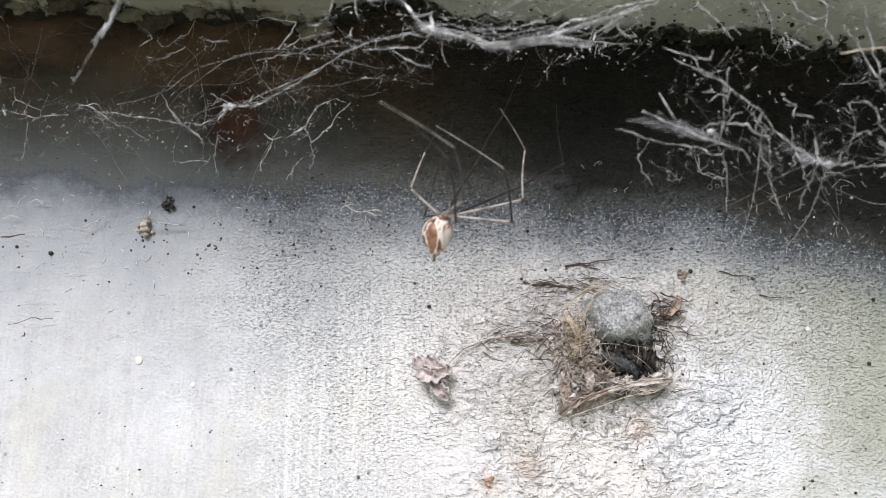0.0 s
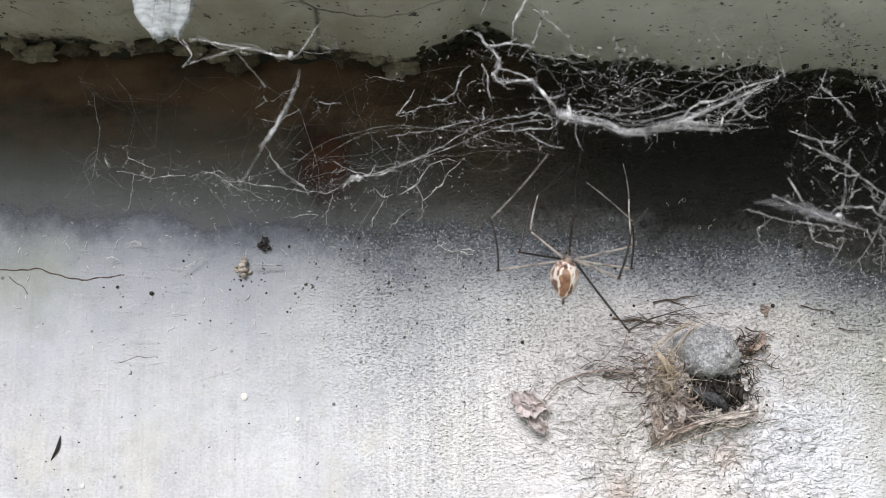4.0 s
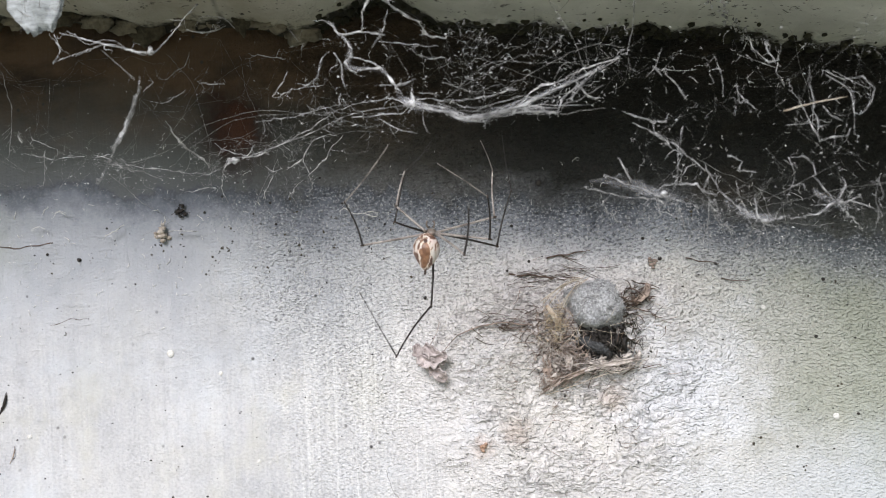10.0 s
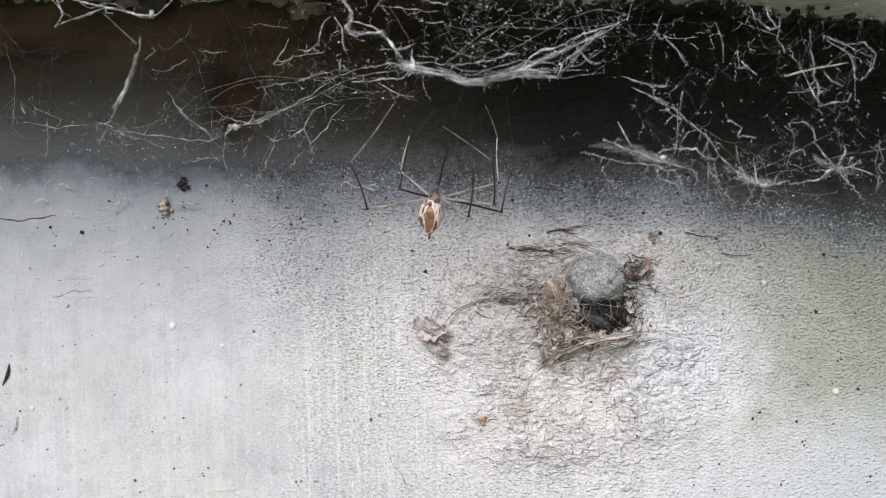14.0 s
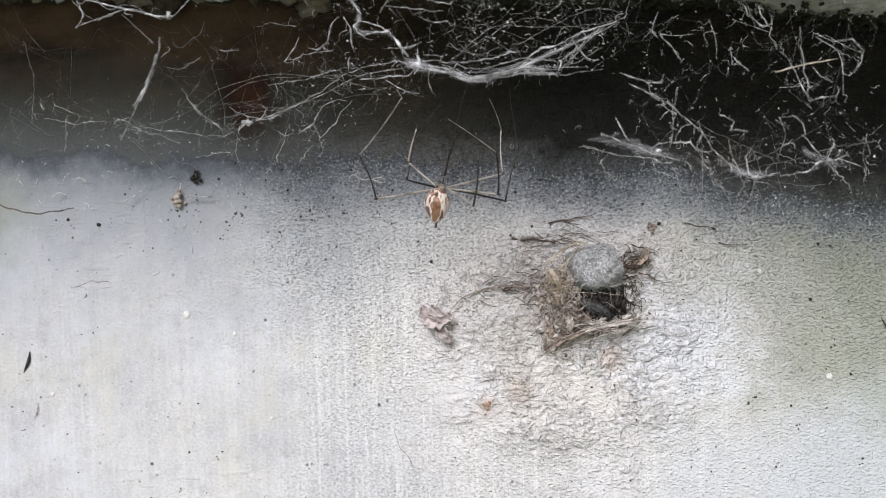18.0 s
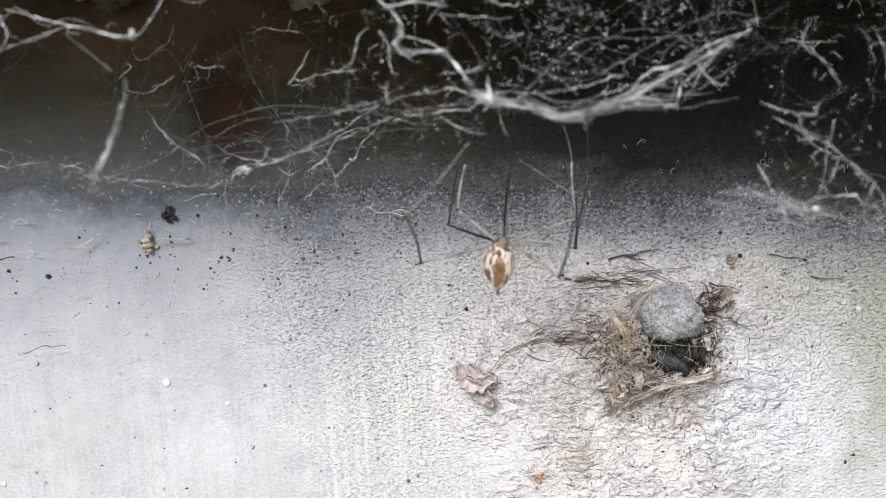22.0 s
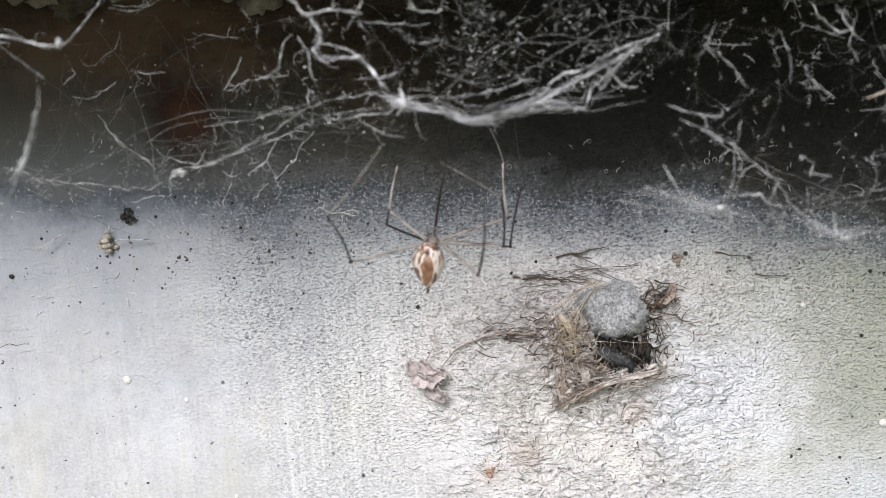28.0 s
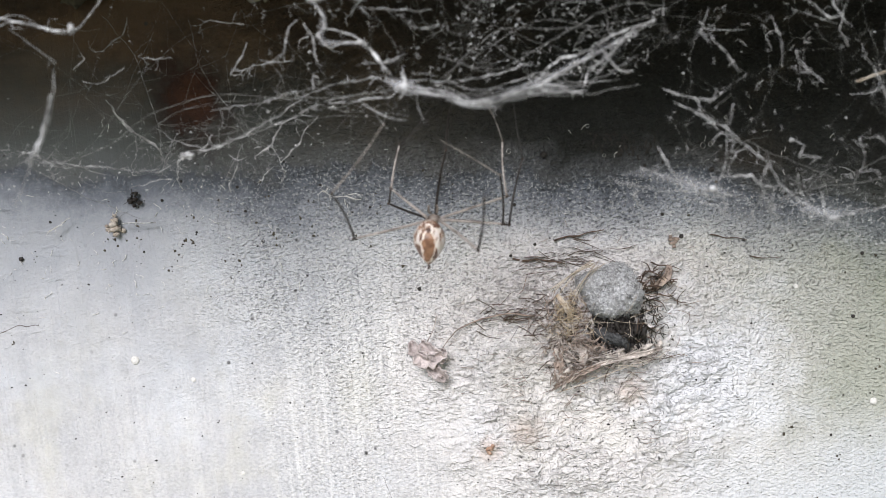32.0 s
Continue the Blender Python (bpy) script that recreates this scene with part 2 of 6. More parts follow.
    col = n.mix(n.ramp(grime_shade, (0.80, 0.0), (1.0, 1.0)), col, dark)
    # salt specks and pits that show through the grime and painted shade
    band = n.calc("MULTIPLY", n.ramp(grime_shade, (0.03, 0.0), (0.2, 1.0), (0.75, 0.8), (0.97, 0.0)), open_grain)
    col = n.mix(n.calc("MULTIPLY", n.ramp(chalky, (0.56, 0.0), (0.62, 0.7)), band), col, (0.52, 0.53, 0.54))
    col = n.mix(n.calc("MULTIPLY", n.ramp(fine, (0.58, 0.0), (0.64, 0.7)), band), col, (0.58, 0.59, 0.60))
    col = n.mix(n.calc("MULTIPLY", n.ramp(pitted, (0.38, 0.4), (0.47, 0.0)), band), col, (0.045, 0.047, 0.05))
    col = n.mix(n.calc("MULTIPLY", n.ramp(grain, (0.37, 0.25), (0.43, 0.0)), band), col, (0.05, 0.052, 0.054))
    col = n.mix(n.calc("MULTIPLY", n.spot(-0.0385, 0.0385, 0.0052, 0.0060, 0.9, 0.5), 0.95), col, (0.030, 0.011, 0.007))
    col = n.mix(n.calc("MULTIPLY", n.spot(-0.0380, 0.0388, 0.0026, 0.0032, 1.2, 0.6), 0.8), col, (0.085, 0.032, 0.015))
    # scattered pits
    pits = n.ramp(n.voronoi(330), (0.06, 1.0), (0.12, 0.0))
    keep = n.ramp(n.noise(60, 2), (0.5, 0.0), (0.62, 0.9))
    col = n.mix(n.calc("MULTIPLY", pits, keep), col, (0.05, 0.05, 0.05))
    nor = n.bump(n.calc("MULTIPLY", fine, open_grain), 0.0004, 1.0)
    nor = n.bump(n.calc("MULTIPLY", grain, open_grain), 0.0004, 1.0, nor)
    nor = n.bump(n.calc("MULTIPLY", pitted, open_grain), 0.00045, 1.0, nor)
    nor = n.bump(n.calc("MULTIPLY", flake, n.calc("MULTIPLY", patch, clump)), 0.0015, 1.0, nor)
    nor = n.bump(strokes, 0.0003, 0.8, nor)
    trowel = n.ramp(n.noise(1, 2, 0.5, n.mapped((210, 200, 640), (1, 0, 3), (0, 0.35, 0)), 0.6), (0.56, 0.0), (0.66, 1.0))
    nor = n.bump(n.calc("MULTIPLY", trowel, n.ramp(n.noise(45, 3), (0.45, 0.0), (0.6, 1.0))), 0.00012, 0.6, nor)
    nor = n.bump(n.calc("MULTIPLY", mid, n.calc("ADD", n.calc("MULTIPLY", patch, 0.8), 0.25)), 0.0013, 0.8, nor)
    return n.done(col, nor, n.ramp(grime_shade, (0.0, 0.9), (1.0, 0.55)))


def soffit_material():
    n = Nodes("algae_stained_concrete", 0.85)
    col = n.ramp(n.noise(60, 5, 0.6), (0.3, (0.50, 0.505, 0.45)), (0.55, (0.66, 0.665, 0.595)), (0.75, (0.78, 0.77, 0.71)))
    left = n.calc("MULTIPLY", n.calc("SUBTRACT", -0.005, n.axis(0)), 36.0, clamp=True)
    col = n.mix(n.calc("MULTIPLY", left, n.ramp(n.noise(110, 6, 0.65), (0.32, 0.4), (0.58, 0.95))), col, (0.40, 0.37, 0.295))
    col = n.mix(n.ramp(n.noise(1, 5, 0.75, n.mapped((420, 520, 260))), (0.33, 1.0), (0.39, 0.0)), col, (0.05, 0.045, 0.04))
    dots = n.ramp(n.voronoi(800, n.mapped((0.9, 1, 1))), (0.12, 1.0), (0.19, 0.0))
    col = n.mix(n.calc("MULTIPLY", dots, n.ramp(n.noise(120, 3), (0.44, 0.0), (0.56, 0.95))), col, (0.03, 0.028, 0.024))
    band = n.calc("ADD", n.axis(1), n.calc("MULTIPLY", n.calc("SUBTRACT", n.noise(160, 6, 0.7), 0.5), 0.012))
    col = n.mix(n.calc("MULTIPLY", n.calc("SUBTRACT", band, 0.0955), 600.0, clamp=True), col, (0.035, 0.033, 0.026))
    vein = n.ramp(n.voronoi(55, n.mapped((0.6, 1.3, 1)), "DISTANCE_TO_EDGE"), (0.0, 1.0), (0.02, 0.0))
    col = n.mix(n.calc("MULTIPLY", vein, n.calc("MULTIPLY", left, n.ramp(n.noise(50, 3), (0.42, 0.0), (0.55, 0.9)))), col, (0.035, 0.03, 0.025))
    nor = n.bump(n.noise(900, 5, 0.65), 0.0004, 1.0)
    nor = n.bump(n.noise(160, 4), 0.0012, 0.7, nor)
    return n.done(col, nor)


def simple(name, a, b, scale=900, rough=0.8, bump=0.0002, detail=5):
    """Two tones broken up by noise, with fine relief; pieces differ a little."""
    n = Nodes(name, rough)
    f = n.noise(scale, detail, 0.65)
    col = n.ramp(f, (0.32, a), (0.68, b))
    col = n.mix(n.ramp(n.noise(scale * 5, 3, 0.6), (0.3, 0.35), (0.5, 0.0)), col, tuple(v * 0.45 for v in a))
    return n.done(col, n.bump(f, bump, 0.8))


def silk_material(name, a, b, glow=0.12):
    """Dusty silk: each thread its own tone."""
    n = Nodes(name, 0.6)
    col = n.ramp(n.noise(850, 4, 0.7), (0.34, tuple(v * 0.3 for v in a)), (0.50, a), (0.64, b))
    lot = n.t.nodes.new("ShaderNodeNewGeometry").outputs["Random Per Island"]
    col = n.mix(n.ramp(lot, (0.0, 0.7), (0.4, 0.2), (1.0, 0.0)), col, tuple(v * 0.22 for v in a))
    n.bsdf.inputs["Sheen Weight"].default_value = glow
    return n.done(col)


def abdomen_material():
    n = Nodes("patterned_abdomen", 0.42)
    # golden lozenge with a cream rim on a swirled cream and brown ground
    sway = n.calc("MULTIPLY", n.calc("SUBTRACT", n.noise(700, 3, 0.6), 0.5), 0.0010)
    x, z = n.calc("ADD", n.axis(0), sway), n.axis(2)
    gx = n.calc("DIVIDE", n.calc("ADD", x, 0.00022), n.calc("ADD", 0.00078, n.calc("MULTIPLY", z, 0.14)))
    gz = n.calc("DIVIDE", n.calc("ADD", z, 0.0006), 0.0018)
    d = n.calc("SQRT", n.calc("ADD", n.calc("MULTIPLY", gx, gx), n.calc("MULTIPLY", gz, gz)))
    swirl = n.noise(1, 2, 0.5, n.mapped((1500, 900, 520), (0.3, 0, 0.6)), 1.2)
    col = n.ramp(swirl, (0.40, (0.16, 0.09, 0.065)), (0.48, (0.36, 0.23, 0.16)), (0.53, (0.76, 0.66, 0.58)), (0.62, (0.94, 0.87, 0.81)))
    side = n.ramp(n.calc("ABSOLUTE", x), (0.0008, 0.0), (0.0014, 0.8))
    col = n.mix(side, col, (0.17, 0.09, 0.06))
    col = n.mix(n.ramp(d, (0.86, 1.0), (0.92, 0.9), (0.985, 0.8), (1.0, 0.0)), col, (0.84, 0.73, 0.63))
    inner = n.ramp(n.noise(1300, 3, 0.6), (0.35, (0.19, 0.095, 0.055)), (0.65, (0.40, 0.23, 0.14)))
    col = n.mix(n.ramp(d, (0.80, 1.0), (0.87, 0.0)), col, inner)
    sx, sz = n.calc("DIVIDE", n.calc("ADD", x, 0.0002), 0.00034), n.calc("DIVIDE", n.calc("SUBTRACT", z, 0.0011), 0.00030)
    spot = n.calc("ADD", n.calc("MULTIPLY", sx, sx), n.calc("MULTIPLY", sz, sz))
    col = n.mix(n.ramp(spot, (0.7, 0.95), (1.0, 0.0)), col, (0.07, 0.03, 0.022))
    tip = n.calc("MULTIPLY", n.calc("SUBTRACT", -0.0019, z), 1800.0, clamp=True)
    col = n.mix(n.calc("MULTIPLY", tip, 0.85), col, (0.06, 0.028, 0.02))
    n.bsdf.inputs["Subsurface Weight"].default_value = 0.15
    n.bsdf.inputs["Subsurface Radius"].default_value = (0.0006, 0.0003, 0.0002)
    return n.done(col, n.bump(n.noise(2600, 3), 0.00006, 0.6))


CONCRETE = wall_material()
SOFFIT = soffit_material()
SILK = silk_material("dusty_silk", (0.50, 0.50, 0.50), (0.95, 0.96, 0.97))
SILK_THIN = silk_material("thin_silk", (0.30, 0.30, 0.29), (0.66, 0.66, 0.65))
DUST = silk_material("web_dust", (0.60, 0.60, 0.60), (0.96, 0.97, 0.97))
STRAW = simple("dry_straw", (0.34, 0.26, 0.18), (0.88, 0.80, 0.69), 700)
FIBRE = simple("brown_fibre", (0.05, 0.034, 0.026), (0.62, 0.50, 0.42), 700)
OCHRE = simple("ochre_straw", (0.20, 0.135, 0.075), (0.84, 0.71, 0.52), 900)
DARK_FIBRE = simple("dark_root", (0.05, 0.033, 0.025), (0.16, 0.11, 0.08), 500)
HUSK = simple("dry_leaf", (0.20, 0.16, 0.135), (0.92, 0.85, 0.79), 700, 0.75, 0.0003)
PETAL = simple("faded_petal", (0.28, 0.235, 0.225), (0.80, 0.72, 0.70), 700, 0.75, 0.0003)
COCOON = simple("grey_grainy_crust", (0.26, 0.265, 0.275), (0.94, 0.95, 0.97), 3000, 0.9, 0.0009)
PELLET = simple("black_pellet", (0.012, 0.010, 0.009), (0.045, 0.038, 0.033), 900, 0.7)
TAN = simple("tan_crumb", (0.26, 0.20, 0.15), (0.82, 0.75, 0.67), 800)
CHALK = simple("white_drop", (0.72, 0.71, 0.67), (0.88, 0.87, 0.84), 700, 0.6)
MOSS = simple("black_moss", (0.012, 0.013, 0.008), (0.055, 0.052, 0.032), 700, 0.95, 0.0004)
MORTAR = simple("stained_mortar", (0.022, 0.018, 0.012), (0.125, 0.108, 0.075), 420, 0.9, 0.0004)
MORTAR_PALE = simple("pale_mortar", (0.07, 0.06, 0.045), (0.30, 0.27, 0.21), 300, 0.9, 0.0003)
# tone of the unseen ground, picked to bounce greenish light upwards
GROUND_BOUNCE = simple("bounce_ground", (0.14, 0.15, 0.10), (0.32, 0.33, 0.24), 6, 0.95, 0.01)
RUST = simple("orange_crust", (0.34, 0.19, 0.12), (0.60, 0.43, 0.32), 900)
LEG = simple("leg_skin", (0.010, 0.008, 0.007), (0.05, 0.042, 0.037), 300, 0.32, 0.00003)
# lighter copy of the leg skin for pieces that catch the light
LEG_LIT = simple("lit_leg_skin", (0.09, 0.07, 0.06), (0.70, 0.64, 0.59), 380, 0.3, 0.00003)
LEG_DARK = simple("leg_joint", (0.035, 0.025, 0.02), (0.09, 0.065, 0.05), 600, 0.4, 0.00003)
HEAD = simple("head_skin", (0.09, 0.07, 0.055), (0.33, 0.28, 0.24), 1100, 0.45, 0.00005)
ABDOMEN = abdomen_material()
GRIT_GREY = simple("dark_grainy_crust", (0.012, 0.013, 0.014), (0.15, 0.155, 0.16), 2600, 0.9, 0.0006)


def veil_material(name, colour, low, high):
    """Thin felted silk that lets most of what is behind it show through."""
    n = Nodes(name, 0.7)
    felt = n.noise(700, 5, 0.7)
    hair = n.noise(1, 3, 0.6, n.mapped((420, 420, 2600)))
    n.link(n.ramp(n.calc("MULTIPLY", n.calc("ADD", felt, hair), 0.5), (0.40, low), (0.60, high)), n.bsdf.inputs["Alpha"])
    return n.done(colour)


VEIL = veil_material("silk_veil", (0.80, 0.81, 0.84), 0.0, 0.12)
FELT = veil_material("silk_felt", (0.62, 0.66, 0.68), 0.35, 0.98)
EYE_MAT = simple("eye", (0.01, 0.01, 0.01), (0.02, 0.02, 0.02), 500, 0.15)


# ---- mesh helpers ----
def part(name, geo, material, parent=None, label=""):
    ob = new(name, geo.mesh(name) if isinstance(geo, Geo) else geo)
    ob.data.materials.append(material)
    ob.parent = parent
    return tagged(ob, label) if label else ob


def empty(name, at=(0, 0, 0)):
    ob = new(name)
    ob.empty_display_size = 0.002
    ob.location = [v * MM for v in at]
    return ob


class Geo:
    """Collects tubes and lumps, in millimetres, into one mesh."""

    def __init__(self):
        self.v, self.f = [], []

    def tube(self, pts, radii, sides=5, flat=1.0):
        pts = [Vector(p) for p in pts]
        n = len(pts)
        if isinstance(radii, (int, float)):
            radii = [radii] * n
        base = len(self.v)
        d = (pts[1] - pts[0]).normalized()
        side = d.orthogonal().normalized()
        for i, p in enumerate(pts):
            d = (pts[min(i + 1, n - 1)] - pts[max(i - 1, 0)]).normalized()
            side = (side - d * side.dot(d)).normalized()
            up = d.cross(side)
            for k in range(sides):
                a = 2 * math.pi * k / sides
                self.v.append(p + (side * math.cos(a) + up * (math.sin(a) * flat)) * radii[i])
        for i in range(n - 1):
            for k in range(sides):
                a, b = base + i * sides + k, base + i * sides + (k + 1) % sides
                self.f.append((a, b, b + sides, a + sides))
        self.f.append(tuple(base + k for k in reversed(range(sides))))
        self.f.append(tuple(base + (n - 1) * sides + k for k in range(sides)))
        return self

    def lump(self, at, size, seed=0, rough=0.25, rings=6, sides=9, turn=None):
        """An uneven rounded body; size holds its three half-lengths."""
        base = len(self.v)
        at = Vector(at)
        rows = []
        for i in range(rings + 1):
            th = math.pi * i / rings
            row = []
            for k in range(1 if i in (0, rings) else sides):
                a = 2 * math.pi * k / sides
                d = Vector((math.sin(th) * math.cos(a), math.sin(th) * math.sin(a), math.cos(th)))
                r = 1 + rough * noise.noise(d * 1.7 + Vector((seed * 7.3, seed * 1.9, 0))) + 0.5 * rough * noise.noise(d * 4.1 + Vector((0, seed * 3.1, 5)))
                q = Vector((d.x * size[0], d.y * size[1], d.z * size[2])) * r
                row.append(len(self.v))
                self.v.append(at + (turn @ q if turn else q))
            rows.append(row)
        for a, b in zip(rows, rows[1:]):
            for k in range(sides):
                k2 = (k + 1) % sides
                if len(a) == 1:
                    self.f.append((a[0], b[k], b[k2]))
                elif len(b) == 1:
                    self.f.append((a[k], b[0], a[k2]))
                else:
                    self.f.append((a[k], b[k], b[k2], a[k2]))
        return self

    def sheet(self, rows):
        """A skin over rows of points."""
        base, w = len(self.v), len(rows[0])
        for r in rows:
            self.v.extend(Vector(p) for p in r)
        for i in range(len(rows) - 1):
            for k in range(w - 1):
                a = base + i * w + k
                self.f.append((a, a + 1, a + w + 1, a + w))
        return self

    def mesh(self, name, smooth=True):
        me = bpy.data.meshes.new(name)
        me.from_pydata([tuple(p * MM) for p in map(Vector, self.v)], [], self.f)
        if smooth:
            me.polygons.foreach_set("use_smooth", [True] * len(me.polygons))
        me.update()
        return me


def glide(points, steps):
    """A smooth line through a few points."""
    p = [Vector(q) for q in points]
    if len(p) == 2:
        return [p[0].lerp(p[1], i / steps) for i in range(steps + 1)]
    p = [2 * p[0] - p[1], *p, 2 * p[-1] - p[-2]]
    out = []
    for a, b, c, d in zip(p, p[1:], p[2:], p[3:]):
        for i in range(steps):
            t = i / steps
            out.append(0.5 * (2 * b + (c - a) * t + (2 * a - 5 * b + 4 * c - d) * t * t + (3 * b - a - 3 * c + d) * t ** 3))
    return out + [p[-2]]


def shaken(line, amount, grain, seed):
    return [q + amount * noise.noise_vector(q * grain + Vector((seed * 3.7, seed, -seed))) for q in line]


def rand_dir(rng):
    return Vector((rng.gauss(0, 1), rng.gauss(0, 1), rng.gauss(0, 1))).normalized()


# ---- the place: wall, ledge, ground ----
def stepped(lo, hi, step, far_lo, far_hi):
    """Close steps in the middle, wide ones beyond."""
    mid = list(np.arange(lo, hi + step / 2, step))
    out_lo, out_hi = [], []
    s, v = step * 2, lo - step * 2
    while v > far_lo:
        out_lo.append(v)
        s *= 1.6
        v -= s
    s, v = step * 2, hi + step * 2
    while v < far_hi:
        out_hi.append(v)
        s *= 1.6
        v += s
    return [far_lo, *reversed(out_lo), *mid, *out_hi, far_hi]


def corner_z(x):
    """Height of the inner corner between wall and ledge along the wall (mm)."""
    c = 51.2 - 0.085 * max(-90, min(90, x)) + 1.3 * noise.noise(Vector((x * 0.09, 3.1, 0))) + 0.5 * noise.noise(Vector((x * 0.45, 7.7, 0)))
    c -= 0.045 * max(0, min(90, x) - 25)
    return c + 3.6 * math.exp(-((x + 13) / 5.5) ** 2) - 1.2 * math.exp(-((x - 50) / 8) ** 2)


def wall_relief(x, z):
    """How far the wall stands proud (mm): trowel waves, a flaked patch and a mound under the nest."""
    h = 0.28 * noise.noise(Vector((x * 0.06, 0, z * 0.06))) + 0.09 * noise.noise(Vector((x * 0.5, 4, z * 0.3)))
    wob = 0.28 * noise.noise(Vector((x * 0.12, 9, z * 0.12)))
    d = math.hypot((x - 13) / 22, (z + 4) / 20) + wob
    p = max(0.0, min(1.0, (1.1 - d) / 0.35))
    if p > 0:
        q = Vector((x * 0.55, 2, z * 0.75))
        flake = 1 - abs(noise.noise(q)) * 2.2
        fine = noise.noise(Vector((x * 1.5, 8, z * 1.9)))
        h += p * (0.4 + 0.75 * flake * flake * (0.5 + noise.noise(q * 0.33 + Vector((5, 0, 0)))) + 0.28 * fine)
    h += 1.7 * math.exp(-((x - 16.5) / 8.5) ** 2 - ((z - 4.5) / 8) ** 2)
    return h


def build_wall():
    xs = stepped(-96, 76, 0.4, -1500, 1500)
    zs = stepped(-38, 60, 0.4, -600, 900)
    g = Geo()
    w = len(xs)
    for z in zs:
        for x in xs:
            g.v.append((x, 100 - (wall_relief(x, z) if -110 < x < 90 and -50 < z < 70 else 0), z))
    for i in range(len(zs) - 1):
        for k in range(w - 1):
            a = i * w + k
            g.f.append((a, a + 1, a + w + 1, a + w))
    # the wall's body behind its face
    b = len(g.v)
    g.v += [(x, y, z) for y in (101.5, 300) for x, z in ((-1500, -600), (1500, -600), (1500, 900), (-1500, 900))]
    g.f += [(b + 4, b + 7, b + 6, b + 5), (b, b + 4, b + 5, b + 1), (b + 3, b + 2, b + 6, b + 7), (b, b + 3, b + 7, b + 4), (b + 1, b + 5, b + 6, b + 2)]
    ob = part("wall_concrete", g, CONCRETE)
    return tagged(ob, "grey broom-finished concrete wall, darkened above by black grime and painted shade", "wall", kind="structure")


def build_ledge():
    xs = stepped(-100, 80, 0.8, -1500, 1500)
    ys = [50, 51.5, 54, *np.arange(58, 103.1, 0.75)]
    g = Geo()
    w = len(xs)
    for y in ys:
        for x in xs:
            near = max(0.0, min(1.0, (y - 70) / 30))
            z = corner_z(x) + 0.10 * (100 - y) + 0.5 * noise.noise(Vector((x * 0.08, y * 0.1, 1))) + near * 0.25 * noise.noise(Vector((x * 0.6, y * 0.6, 4)))
            if x < -22:
                z -= near ** 3 * 1.6 * max(0, 0.4 + noise.noise(Vector((x * 0.16, y * 0.2, 6)))) * min(1, (-22 - x) / 10)
            g.v.append((x, y, z))
    for i in range(len(ys) - 1):
        for k in range(w - 1):
            a = i * w + k
            g.f.append((a, a + w, a + w + 1, a + 1))
    # outer face and top of the slab
    b = len(g.v)
    for x in xs:
        g.v.append((x, 48, 58.5 - 0.085 * max(-90, min(90, x))))
        g.v.append((x, 48, 135))
        g.v.append((x, 99.5, 140))
    for k in range(w - 1):
        a = b + 3 * k
        g.f += [(k, k + 1, a + 3, a), (a, a + 3, a + 4, a + 1), (a + 1, a + 4, a + 5, a + 2)]
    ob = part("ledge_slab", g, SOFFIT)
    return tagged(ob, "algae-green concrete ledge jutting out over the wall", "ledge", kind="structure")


def build_ground():
    # out of view; added to light the ledge's underside from below
    g = Geo()
    n, half = 40, 60000.0
    rows = []
    for i in range(n + 1):
        row = []
        for k in range(n + 1):
            u, v = (2 * i / n - 1) ** 3 * half, (2 * k / n - 1) ** 3 * half
            row.append((v, u, -600 + (0 if abs(u) + abs(v) > 4000 else 12 * noise.noise(Vector((u * 0.004, v * 0.004, 0))))))
        rows.append(row)
    g.sheet(rows)
    return tagged(part("ground", g, GROUND_BOUNCE), "unseen pale greenish ground added to bounce light up to the ledge", "ground", kind="structure")


build_wall()
build_ledge()
build_ground()


def build_corner_growth():
    """Black moss crumbs and chipped mortar along the inner corner."""
    rng = random.Random(5)
    g = Geo()
    for i in range(620):
        x = rng.uniform(-30, 80) if i < 480 else rng.uniform(-95, -30)
        y = 100 - abs(rng.gauss(0, 2.2))
        r = rng.uniform(0.15, 0.75) * (0.6 if i >= 480 else 1)
        z = corner_z(x) + 0.10 * (100 - y)
        g.lump((x, y, z - r * 0.3), (r, r * 0.9, r * rng.uniform(0.5, 1.0)), i, 0.6, 4, 6)
    tagged(part("corner_moss", g, MOSS), "black mossy crumbs along the corner under the ledge", "moss", kind="stuff")
    for i in range(15):
        x = -92 + i * 4.7 + rng.uniform(-1.5, 1.5)
        y = 98.6 - rng.uniform(0, 2.5)
        w = rng.uniform(1.0, 2.8)
        g = Geo().lump((0, 0, 0), (w * 1.2, rng.uniform(0.6, 1.1), rng.uniform(0.8, 1.9)), i + 40, 0.9, 14, 22)
        ob = part("mortar_chip", g, (MORTAR, MORTAR_PALE, MORTAR_PALE)[i % 3])
        ob.location = Vector((x, y, corner_z(x) - rng.uniform(-0.4, 1.0))) * MM
        tagged(ob, "brown-stained rounded mortar chip in the wall corner", "mortar chip", "mortar chips along the corner")


build_corner_growth()


